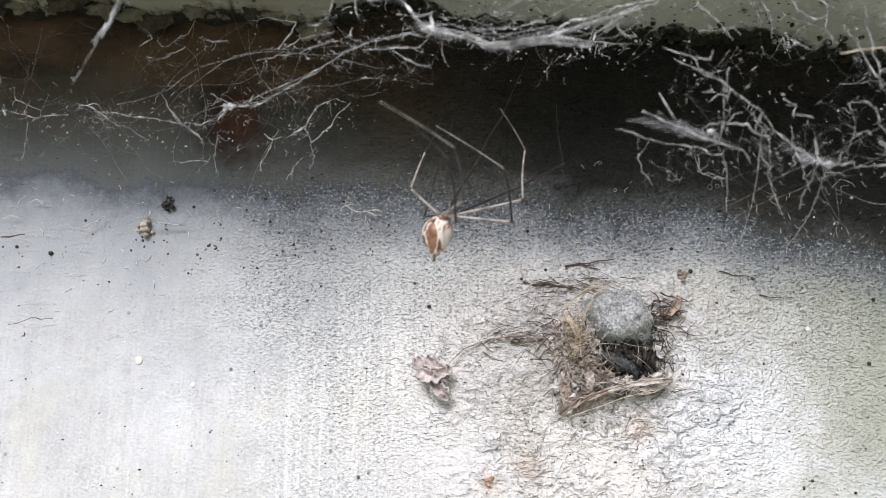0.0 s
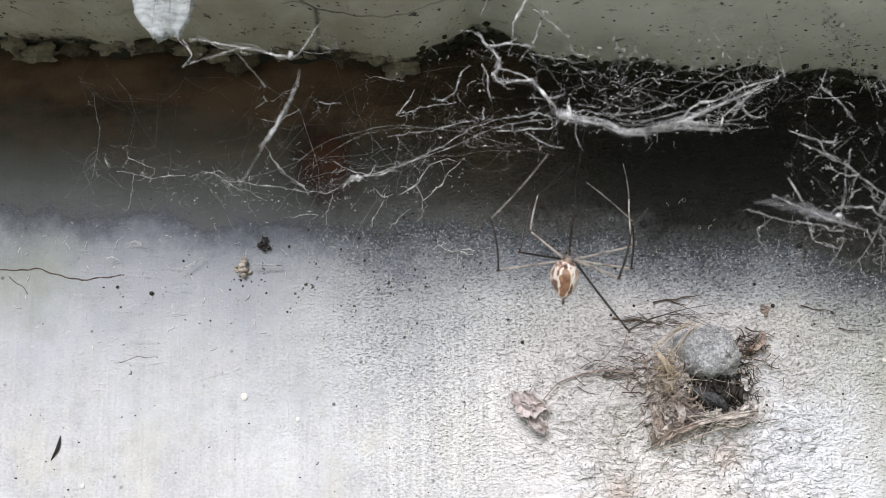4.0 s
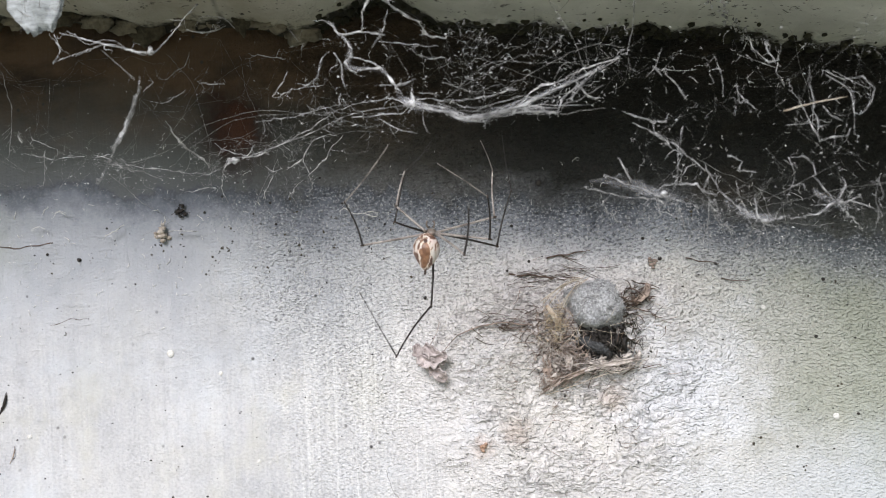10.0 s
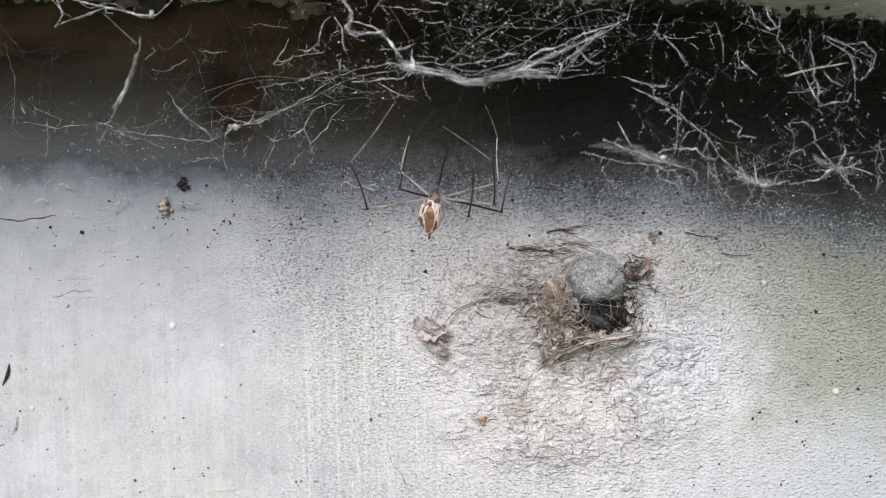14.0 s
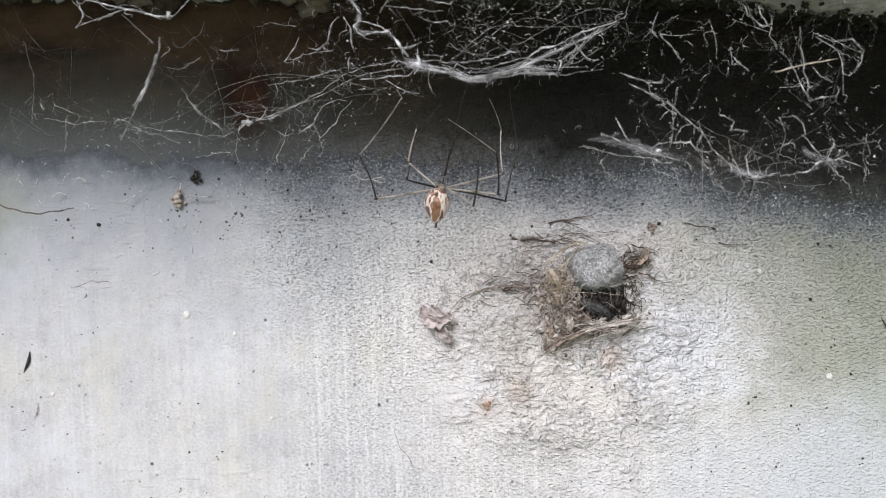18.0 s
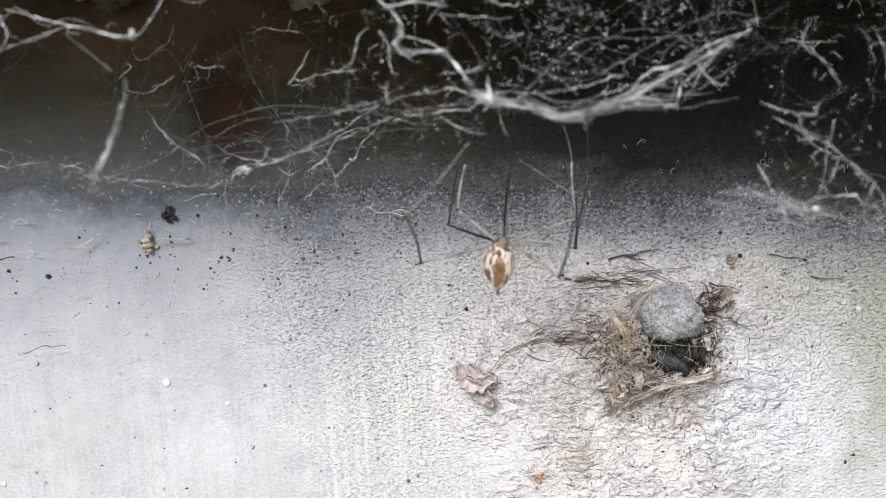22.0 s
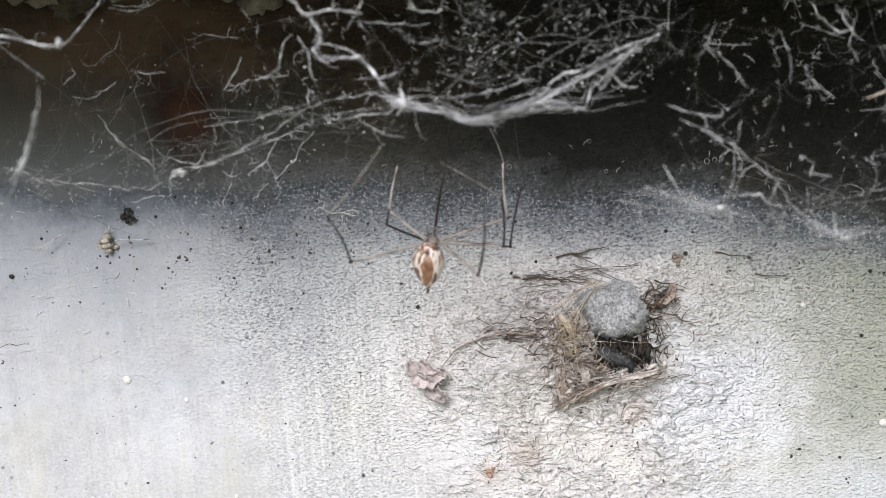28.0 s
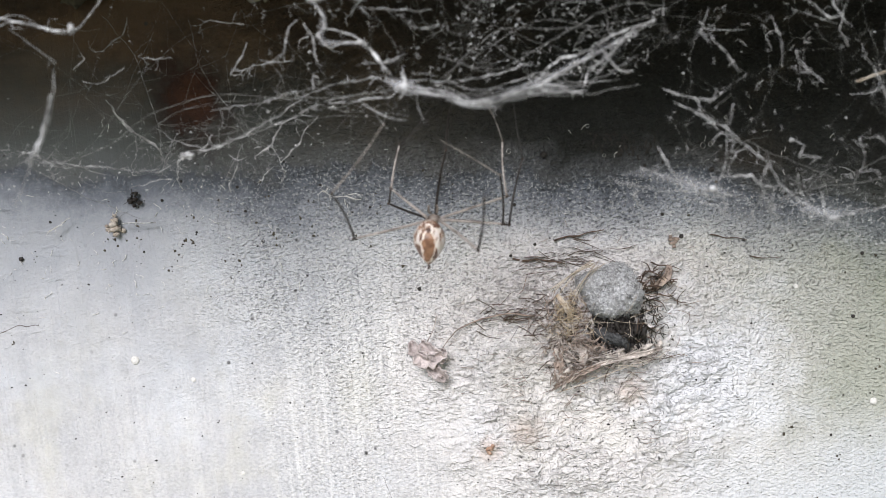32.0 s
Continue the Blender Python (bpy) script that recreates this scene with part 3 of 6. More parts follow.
# ---- cobwebs ----
def strand(parent, points, r, seed, fuzz=0.5, plies=3, name="strand", material=None):
    """One dusty web strand: kinked filaments of uneven thickness that part and join, with knots and side hairs."""
    rng = random.Random(seed)
    g = Geo()
    line = glide(points, 14)
    length = sum((a - b).length for a, b in zip(line, line[1:]))
    for k in range(plies + 1):
        q = shaken(line, r * (0.7 + 1.3 * k), 0.35, seed + k * 11)
        q = shaken(q, min(0.16, r * 0.8), 1.9, seed + k * 5)
        if k:
            i0 = rng.randrange(0, max(1, len(q) - 8))
            q = q[i0:i0 + rng.randint(7, 22)]
        rr = r * (0.62 if k == 0 else rng.uniform(0.16, 0.34))
        g.tube(q, [max(0.022, rr * (0.30 + 1.25 * abs(noise.noise(p * 0.9 + Vector((seed, 0, k)))))) for p in q], 5)
    for _ in range(int(length * fuzz)):
        p = rng.choice(line)
        way = (line[-1] - line[0]).normalized() * rng.choice((-1, 1))
        d = (rand_dir(rng) + way * 0.9 + Vector((0, 0, -0.25))) * rng.uniform(0.3, 1.3)
        e = rand_dir(rng) * d.length * 0.5
        q = glide([p, p + d * 0.4 + e, p + d * 0.8 + e * 0.4, p + d + e], 3)
        g.tube(q, [0.036 * (1 - 0.06 * i) * rng.uniform(0.5, 1.5) for i in range(len(q))], 3)
    for _ in range(int(length * 0.35) + 1):
        p = rng.choice(line) + rand_dir(rng) * r * 0.5
        w = r * rng.uniform(0.35, 0.85)
        g.lump(p, (w * rng.uniform(0.8, 2.2), w * 0.8, w * 0.7), rng.random() * 90, 0.9, 5, 7, Euler((rng.random() * 6, rng.random() * 6, 0)).to_matrix())
    return part(name, g, material or SILK, parent)


def branch(parent, points, r, seed, spurs=0.35, material=None, name="strand"):
    """A kinked, clotted web thread with short spurs at its bends."""
    rng = random.Random(seed)
    g = Geo()
    nodes = [Vector(p) for p in points]
    line = []
    for a, c in zip(nodes, nodes[1:]):
        m = max(2, int((c - a).length / 0.45))
        line += [a.lerp(c, i / m) + rand_dir(rng) * rng.uniform(0, 0.16) * (i > 0) for i in range(m)]
    line = shaken(line + [nodes[-1]], 0.30, 0.5, seed)
    r *= 0.6

    def girth(p):
        near = min((p - q).length for q in nodes)
        return (0.35 + 1.5 * abs(noise.noise(p * 0.9 + Vector((seed, 0, 0))))) * (1 + 1.0 * math.exp(-(near / 0.35) ** 2))

    ends = len(line) - 1
    g.tube(line, [max(0.02, r * girth(p) * min(1, 0.35 + 0.3 * min(i, ends - i))) for i, p in enumerate(line)], 6)
    for k in range(2):
        side = shaken(line, 0.18 + r * 2.0, 0.6, seed + 20 + k * 7)
        i0 = rng.randrange(0, max(1, ends // 2))
        side = side[i0:i0 + rng.randint(6, 26)]
        g.tube(side, [max(0.016, r * 0.35 * girth(p)) for p in side], 4)
    length = sum((a - c).length for a, c in zip(line, line[1:]))

    def twig(p, d, rr, depth):
        """A crooked side thread that forks once or twice."""
        e = rand_dir(rng) * d.length * 0.30
        q = shaken(glide([p, p + d * 0.5 + e, p + d + e * 0.3], 4), 0.10, 1.4, seed + rng.randrange(99))
        g.tube(q, [max(0.012, rr * (1 - 0.08 * i) * rng.uniform(0.6, 1.4)) for i in range(len(q))], 4)
        if depth:
            for _ in range(rng.randint(0, 2)):
                turn = (d.normalized() + rand_dir(rng) * 0.8).normalized() * d.length * rng.uniform(0.3, 0.7)
                twig(rng.choice(q[2:]), turn, rr * 0.75, depth - 1)

    for _ in range(1 + int(length * spurs * 0.8)):
        i = rng.randrange(len(line))
        along = (line[min(i + 2, ends)] - line[max(i - 2, 0)]).normalized() * rng.choice((-1, 1))
        d = (rand_dir(rng) + along * 0.7 + Vector((0, 0, -0.3))).normalized() * rng.uniform(0.35, 1.7)
        twig(line[i], d, rng.uniform(0.3, 0.55) * min(max(r, 0.06), 0.1), 2)
    return part(name, g, material or SILK, parent)


def ribbon(parent, points, width, n, seed, r=0.035, name="silk_band"):
    """A soft band of many hair-thin threads running side by side along a line."""
    rng = random.Random(seed)
    g = Geo()
    line = glide(points, 12)
    for k in range(n):
        off = Vector((rng.gauss(0, 0.3), rng.gauss(0, 1), rng.gauss(0, 1))) * width * 0.5
        i0 = rng.randrange(0, len(line) // 2)
        i1 = rng.randrange(i0 + 5, len(line))
        q = [p + off * (0.5 + 0.7 * noise.noise(p * 0.12 + Vector((k, 0, seed)))) for p in line[i0:i1 + 1]]
        q = shaken(q, width * 0.35, 0.5, seed + k * 3)
        rr = r * rng.uniform(0.5, 1.5)
        g.tube(q, [rr * (0.4 + 1.2 * abs(noise.noise(p * 1.1 + Vector((k, 3, 0))))) + 0.008 for p in q], 4)
    return part(name, g, SILK, parent)


def threads(parent, n, box_a, box_b, seed, r=0.02, name="fine_thread_tangle"):
    """Many fine threads from one box of air to another."""
    rng = random.Random(seed)
    g = Geo()

    def inside(box):
        return Vector([rng.uniform(lo, hi) for lo, hi in box])

    for i in range(n):
        a, b = inside(box_a), inside(box_b)
        m = a.lerp(b, 0.5) + rand_dir(rng) * (b - a).length * 0.14
        g.tube(shaken(shaken(glide([a, m, b], 9), 0.8, 0.16, seed + i), 0.18, 0.9, seed + i), r * rng.uniform(0.5, 1.5), 3)
    return tagged(part(name, g, SILK_THIN, parent), kind="stuff")


def dust(parent, n, box, seed, size=(0.25, 0.9), r=0.05, name="web_dust"):
    """Short curled bits of dusty silk and specks caught in the web."""
    rng = random.Random(seed)
    g = Geo()
    for i in range(n):
        c = Vector([rng.uniform(lo, hi) for lo, hi in box])
        if rng.random() < 0.75:
            ln = 0.8 * size[0] + (size[1] - size[0]) * rng.random() ** 3
            d = (rand_dir(rng) + Vector((0.5, 0, -0.35)) * rng.random()).normalized() * ln
            e, h = rand_dir(rng) * ln * 0.5, rand_dir(rng) * ln * 0.4
            q = glide([c - d, c - d * 0.3 + e, c + d * 0.4 + h, c + d], 3)
            rr = r * rng.uniform(0.3, 0.7)
            g.tube(q, [rr * rng.uniform(0.35, 1.3) for _ in q], 4)
        else:
            w = rng.uniform(0.04, 0.10)
            g.lump(c, (w * rng.uniform(0.7, 1.8), w * rng.uniform(0.5, 1), w), i, 1.0, 4, 6)
    return tagged(part(name, g, DUST, parent), kind="stuff")


def net(parent, n, box, seed, r=0.022, links=2, knots=0.4, material=None, name="thread_net"):
    """An irregular net of fine threads, each knot tied to its nearest neighbours; some knots hold bright dust."""
    rng = random.Random(seed)
    g, k = Geo(), Geo()
    nodes = [Vector([rng.uniform(lo, hi) for lo, hi in box]) for _ in range(n)]
    for i, a in enumerate(nodes):
        near = sorted(nodes, key=lambda q: (q - a).length_squared)[1:links + 5]
        for b in rng.sample(near, links):
            m = a.lerp(b, rng.uniform(0.3, 0.7)) + rand_dir(rng) * (b - a).length * 0.06 - Vector((0, 0, 0.05 * (b - a).length))
            q = shaken(glide([a, m, b], 5), 0.10, 0.9, seed + i)
            rr = r * rng.choice((0.15, 0.2, 0.25, 0.4))
            g.tube(q, [rr * (0.5 + 0.9 * abs(noise.noise(p * 1.3 + Vector((i, 0, 0))))) + 0.003 for p in q], 3)
        if rng.random() < knots:
            w = rng.uniform(1.0, 3.4) * r
            k.lump(a, (w * rng.uniform(0.8, 2.4), w * 0.8, w * rng.uniform(0.6, 1.4)), i, 1.0, 4, 6)
            for _ in range(rng.randint(0, 4)):
                d = rand_dir(rng) * rng.uniform(0.2, 0.7)
                k.tube([a, a + d * 0.5 + rand_dir(rng) * 0.12, a + d], [r * 0.9, r * 0.7, r * 0.3], 3)
    tagged(part(name, g, SILK_THIN, parent), kind="stuff")
    return tagged(part("knot_dust", k, material or DUST, parent), kind="stuff")


def veil(parent, points, width, seed, layers=4, name="silk_veil"):
    """Milky felt of silk along a line: a few ragged, tapering films over one another."""
    rng = random.Random(seed)
    line = glide(points, 12)
    g = Geo()
    for k in range(layers):
        i0 = rng.randrange(0, max(1, len(line) // 3))
        i1 = rng.randrange(2 * len(line) // 3, len(line))
        run = line[i0:i1 + 1]
        rows = []
        for i, p in enumerate(run):
            t = i / (len(run) - 1)
            d = (run[min(i + 1, len(run) - 1)] - run[max(i - 1, 0)]).normalized()
            across = d.cross(Vector((0, -1, 0))).normalized()
            w = width * rng.uniform(0.85, 1.15) * math.sin(math.pi * (0.06 + 0.88 * t)) ** 0.7 * (0.45 + 0.9 * abs(noise.noise(Vector((t * 5, seed, k)))))
            off = across * width * 0.3 * noise.noise(Vector((t * 2.2, k * 3.3, seed))) + Vector((0, 0.22 * k, 0))
            rows.append([p + off + across * (u * w * 0.5) + Vector((0, 0.25 * noise.noise(Vector((t * 7, u * 2, seed + k))), 0)) for u in (-1, -0.6, -0.2, 0.2, 0.6, 1)])
        g.sheet(rows)
    return part(name, g, VEIL, parent, "milky translucent silk film")


def build_central_web():
    web = empty("cobweb", (0, 64, 33))
    tagged(web, "sagging dusty grey cobweb hammock under the concrete ledge", "cobweb", "cobwebs under the ledge")
    o = Vector((0, 64, 33))

    def s(pts, r, seed, fuzz=0.5, plies=3):
        strand(web, [Vector(p) - o for p in pts], r, seed, fuzz, plies)

    def band(pts, width, n, seed, r=0.035):
        ribbon(web, [Vector(p) - o for p in pts], width, n, seed, r)

    s([(-6.2, 63, 32.8), (-2.9, 63, 32.1), (0.4, 63, 30.8), (4.6, 64, 31.8), (9.3, 65, 31.4)], 0.17, 1, 0.8, 4)
    band([(-6.4, 63, 33.0), (-2.4, 63, 32.1), (0.4, 63, 31.0), (5.0, 64, 31.9), (11.0, 65, 31.8)], 0.7, 14, 2, 0.045)
    veil(web, [Vector(p) - o for p in ((-6.2, 62.9, 33.2), (-2.6, 63, 32.2), (0.4, 63, 31.0), (5.0, 64, 32.0), (9.6, 65, 31.6))], 0.9, 31, 5)
    veil(web, [Vector(p) - o for p in ((-7.4, 62.9, 33.8), (-5.4, 62.9, 33.0), (-3.4, 63, 32.4))], 1.5, 34, 7)
    veil(web, [Vector(p) - o for p in ((1.5, 63.4, 31.8), (6.4, 64.2, 32.8), (11.6, 66, 35.2), (17.2, 68, 37.8))], 0.7, 32, 4)
    veil(web, [Vector(p) - o for p in ((-14.4, 65, 42.2), (-12.4, 65, 40.2), (-12.6, 65, 37.8), (-9.0, 64.8, 37.0), (-6.4, 64, 33.6))], 0.7, 33, 4)
    band([(-6.0, 63, 33.4), (-2.0, 63.4, 32.6), (0.6, 63.2, 31.6), (6.0, 64, 32.4), (13, 66, 32.4)], 1.2, 9, 3)
    band([(0.4, 63, 30.9), (5.8, 64, 32.3), (11.6, 66, 35.0), (17.5, 68, 37.9)], 0.5, 12, 4, 0.045)
    band([(14.6, 67, 36.8), (12.5, 66, 34.7), (9.9, 64, 31.7)], 0.4, 8, 5, 0.045)

    def b(pts, r, seed):
        branch(web, [Vector(p) - o for p in pts], r, seed)

    b([(-14.8, 65, 42.6), (-13.4, 65, 41.3), (-11.2, 65, 41.5), (-8.4, 65, 40.8)], 0.17, 1)
    b([(-11.2, 65, 41.5), (-10.8, 64.7, 42.7), (-10.2, 64.3, 44.1), (-9, 64, 46.3)], 0.17, 2)
    b([(-13.4, 65, 41.3), (-12.2, 65, 39.8), (-12.3, 65, 38.9), (-13, 65, 38.3), (-12.6, 65, 37.6), (-11.7, 65, 36.9)], 0.15, 3)
    b([(-14.1, 65, 39.3), (-13.6, 65.3, 38.1), (-13.6, 65.7, 36.8), (-13.1, 66, 35.6)], 0.1, 4)
    b([(-12.8, 65, 38.9), (-11, 65, 38.5), (-9.8, 65, 37.8), (-8.9, 65, 37.1)], 0.09, 5)
    b([(-8.2, 64, 43.2), (-8.7, 65, 41.5), (-9.9, 66, 40)], 0.08, 6)
    b([(-8.7, 64, 44.5), (-5.9, 65.3, 42.8), (-5, 66.7, 42.5), (-4.6, 68, 41.8), (-3.8, 69.3, 41.5), (-2.3, 70.7, 41.8), (-2, 72, 43.2)], 0.17, 7)
    b([(-9.4, 65, 40.3), (-5.8, 66.5, 40), (-3.1, 68, 40.1)], 0.05, 8)
    b([(-6.5, 64, 34.1), (-8.2, 64.3, 36), (-9.1, 64.7, 37.3), (-11.4, 65, 37.3)], 0.16, 9)
    b([(-4.7, 64, 38.3), (-3.3, 65, 37.8), (-2.4, 66, 38.2)], 0.07, 10)
    b([(-12.7, 66, 32.3), (-10.5, 66, 32.5), (-7, 66, 32.6), (-6.4, 66, 33.3)], 0.07, 11)
    b([(-9.6, 66, 32.1), (-8.6, 66, 31.3), (-7.4, 66, 30.9), (-5.9, 66, 30.5)], 0.06, 12)
    b([(-14, 66, 33.3), (-14.2, 66.5, 34.7), (-14.1, 67, 35.4)], 0.06, 13)
    b([(-4.4, 65, 32.6), (-4.6, 65, 31.3), (-4.5, 65, 30.3)], 0.04, 14)
    b([(-6.3, 63, 33.3), (-3.7, 63.3, 32.5), (-0.7, 63.7, 31.2), (2, 64, 31.4), (4.7, 64.3, 32.1), (7.1, 64.7, 31.5), (9.5, 65, 31.5)], 0.15, 15)
    b([(9.5, 65, 31.5), (10.2, 65.5, 33), (11.8, 66, 34.7)], 0.12, 16)
    b([(5.3, 65, 32.6), (7.9, 65.5, 34.4), (12.2, 66, 35.8), (13.5, 66.5, 36.4), (16.6, 67, 37.5)], 0.13, 17)
    b([(11, 66, 35.9), (11.8, 66, 34.7), (13, 66, 33.4), (14.2, 66, 33.2)], 0.09, 18)
    b([(-5.1, 63, 33.4), (-2.5, 63.7, 33.1), (1.1, 64.3, 33.3), (5.4, 65, 34.1)], 0.06, 19)
    b([(-5.7, 63, 34.6), (-5.4, 63, 33), (-6.1, 63, 32)], 0.16, 20)
    b([(-6.7, 66, 33.5), (-9.1, 67.5, 34.6), (-14.6, 69, 34)], 0.07, 21)
    b([(-19.7, 70, 37.4), (-18.6, 69.5, 37.1), (-17.3, 69, 37.7), (-16.2, 68.5, 39.8), (-15.4, 68, 40.4)], 0.11, 22)
    b([(-9.3, 65, 35.3), (-6.8, 65.5, 35.7), (-5.6, 66, 36.3)], 0.09, 23)
    s([(-6.2, 63, 32.8), (-12.5, 65, 32.6), (-18.3, 68, 31.2), (-27.4, 72, 29.4)], 0.05, 9, 0.6, 1)
    s([(17.5, 68, 37.9), (19.5, 74, 43), (21, 80, 50)], 0.07, 17, 0.4, 2)
    s([(-14.1, 66, 45), (-12.5, 68, 50), (-11, 70, 56)], 0.07, 18, 0.4, 2)
    g = Geo().lump((-5.9 - o.x, 63.2 - o.y, 32.9 - o.z), (0.6, 0.22, 0.32), 3, 0.5, 14, 20)
    part("silk_clot", g, SILK, web, "dense white silk clot")
    threads(web, 6, ((-22, 18), (2, 30), (14, 19)), ((-14, 16), (-1, 3), (-1, 5)), 21)
    threads(web, 12, ((0, 18), (0, 6), (-2, 6)), ((-6, 12), (-1, 3), (-2, 3)), 23, 0.035)
    net(web, 90, ((-1, 19), (0, 13), (1, 10)), 26, 0.024)
    net(web, 45, ((-20, 3), (0, 10), (-2, 10)), 27, 0.020)
    net(web, 36, ((-24, -6), (1, 9), (-4, 3)), 28, 0.018)
    dust(web, 230, ((0, 18), (0, 14), (0, 9)), 24)
    dust(web, 110, ((-20, 2), (0, 10), (-1, 10)), 25)
    return web


def build_right_web():
    web = empty("cobweb", (30, 65, 27))
    tagged(web, "ragged grey cobweb with star-shaped knots in the dark corner", "cobweb", "cobwebs under the ledge")
    o = Vector((30, 65, 27))

    def s(pts, r, seed, fuzz=0.6, plies=3):
        strand(web, [Vector(p) - o for p in pts], r, seed, fuzz, plies)

    def b(pts, r, seed):
        branch(web, [Vector(p) - o for p in pts], r * 0.9, seed + 100, 0.35)

    b([(17.2, 65, 29.9), (19.1, 64.8, 28.9), (21.3, 64.5, 27.4), (23.2, 64.2, 25.5), (24.8, 64, 23.6)], 0.09, 1)
    b([(24.8, 64, 23.6), (26.1, 64, 21.5), (27.5, 64, 20.5), (29.1, 64, 19.3)], 0.1, 2)
    b([(16.3, 65, 31.1), (19.2, 65, 29.9), (20.7, 65, 29.9), (21, 65, 30.7)], 0.09, 3)
    b([(19.2, 65, 29.9), (19.5, 64.5, 28.7), (20.4, 64, 27.9)], 0.08, 4)
    b([(13.8, 64, 24.6), (15.6, 64.5, 23.8), (17.5, 65, 23.3), (19.6, 65.5, 22.2), (23.2, 66, 21.2)], 0.13, 5)
    b([(15.4, 64, 26.2), (15.9, 64, 25.3), (16.7, 64, 23.7)], 0.07, 6)
    b([(11.7, 66, 23.6), (14.2, 66.7, 23), (18.5, 67.3, 22.1), (22.2, 68, 21.3)], 0.09, 7)
    b([(15.3, 68, 23), (14.6, 70, 22.2), (15.2, 72, 21), (16.8, 74, 20.2)], 0.08, 8)
    b([(19.3, 64, 22.7), (20.2, 64.2, 23.3), (23.5, 64.5, 23.2), (24.1, 64.8, 22.4), (25.6, 65, 21.8)], 0.12, 9)
    b([(23.9, 64, 22.4), (24.4, 64, 23.5), (24.8, 64, 24)], 0.1, 10)
    b([(28.9, 64, 21.4), (29.3, 64.3, 19.3), (30.2, 64.7, 18.7), (32.6, 65, 19.5)], 0.14, 11)
    b([(29.1, 64, 19.2), (29.3, 67, 17.8), (29.6, 70, 16.5)], 0.09, 12)
    b([(32.6, 65, 19.5), (33.2, 65.7, 19.2), (35.8, 66.3, 19.5), (38.4, 67, 20.6)], 0.09, 13)
    b([(35.5, 66, 23.6), (37.1, 66.5, 21.8), (38.4, 67, 20.6)], 0.12, 14)
    b([(38.4, 67, 20.6), (39.2, 67, 22.3), (39.1, 67, 23.2)], 0.09, 15)
    b([(35.1, 66, 20.5), (38.2, 66.7, 20.6), (40, 67.3, 20.8), (42.4, 68, 20)], 0.09, 16)
    b([(38.4, 67, 20.6), (41.6, 71.5, 19.6), (45, 76, 17.8)], 0.1, 17)
    b([(35.9, 66, 19.5), (37.6, 66.5, 20.5), (40.7, 67, 21.2)], 0.07, 18)
    b([(35.7, 66, 35.2), (35.9, 66, 32.5), (36.3, 66, 29.5), (36.5, 66, 27.1)], 0.07, 19)
    b([(36.5, 66, 27.1), (37.7, 66, 27.5), (39.4, 66, 27.6), (39.6, 66, 28.3)], 0.08, 20)
    b([(33.6, 66, 32.7), (34.9, 66, 30.8), (35.7, 66, 28.7), (36.5, 66, 27.1)], 0.05, 21)
    b([(33.5, 66, 25.7), (34.7, 66, 25.7), (35.8, 66, 24.8), (36.1, 66, 23.6)], 0.08, 22)
    b([(37.4, 66, 34.5), (39.2, 66.4, 33.5), (41.7, 66.8, 33.7), (42.7, 67.2, 32.4), (42.6, 67.6, 31.3), (41.4, 68, 30.1)], 0.08, 23)
    b([(36.9, 66, 30.7), (37.6, 66, 29.6), (38.9, 66, 29.1)], 0.07, 24)
    b([(32.2, 74, 40.7), (33.4, 73, 38.2), (33.9, 72, 37.1), (34.7, 71, 37.1), (34.4, 70, 37.7)], 0.12, 25)
    b([(34.5, 71, 36.9), (34.3, 71.5, 35.8), (35.4, 72, 34.3)], 0.08, 26)
    b([(27.2, 66, 26), (28.4, 66, 25.4), (28, 66, 24.5), (29.8, 66, 24.3)], 0.07, 27)
    b([(22.1, 66, 27.2), (22.3, 66, 28.2), (22.7, 66, 29.4)], 0.06, 28)
    b([(22.2, 67, 24.4), (23.2, 67.5, 25.3), (24.2, 68, 25.5)], 0.05, 29)
    b([(24.8, 66, 22), (26.4, 69, 20), (28.3, 72, 18.2)], 0.05, 30)
    b([(27.7, 66, 23.4), (29.1, 68, 21.1), (30.9, 70, 18)], 0.05, 31)
    b([(20.8, 66, 35.6), (21.7, 66, 34.6), (22.5, 66, 33.5), (23.1, 66, 32)], 0.06, 32)
    b([(32.7, 70, 39.3), (32.2, 68, 37.5), (32.8, 66, 35.2)], 0.07, 33)
    s([(22.0, 66, 28.2), (22.2, 67, 25), (22.0, 68, 23.1)], 0.05, 47)
    s([(25.0, 64, 21.5), (28, 72, 19.4), (32.0, 80, 18.1)], 0.05, 48)
    s([(24.5, 64, 22.4), (27.5, 76, 19), (30.5, 90, 16.8)], 0.05, 49)
    s([(40.0, 66, 27.6), (39.8, 66, 31.8), (37.4, 66, 34.0)], 0.06, 50)
    s([(29.9, 64, 19.0), (33, 76, 17), (36, 92, 15.5)], 0.05, 51)
    s([(20.1, 64, 22.2), (23, 70, 20.4), (26, 80, 18.6)], 0.07, 52)
    rng = random.Random(400)
    for k in range(16):
        c = Vector((rng.uniform(19, 44), rng.uniform(64, 74), rng.uniform(19.5, 38)))
        d = (rand_dir(rng) + Vector((0.7, 0, -0.7))).normalized() * rng.uniform(0.8, 2.6)
        s([c - d, c + rand_dir(rng) * 0.7, c + d], rng.uniform(0.035, 0.07), 410 + k, 1.2, 1)
    for k, (x, y, z) in enumerate(((30, 64, 19), (38.7, 67, 20.7), (19.9, 64, 22.3))):
        part("silk_clot", Geo().lump(Vector((x, y, z)) - o, (0.36, 0.25, 0.22), k + 8, 0.7, 10, 14), SILK, web)
    threads(web, 2, ((-12, 24), (0, 30), (24, 27)), ((-10, 14), (-1, 4), (-6, 8)), 53)
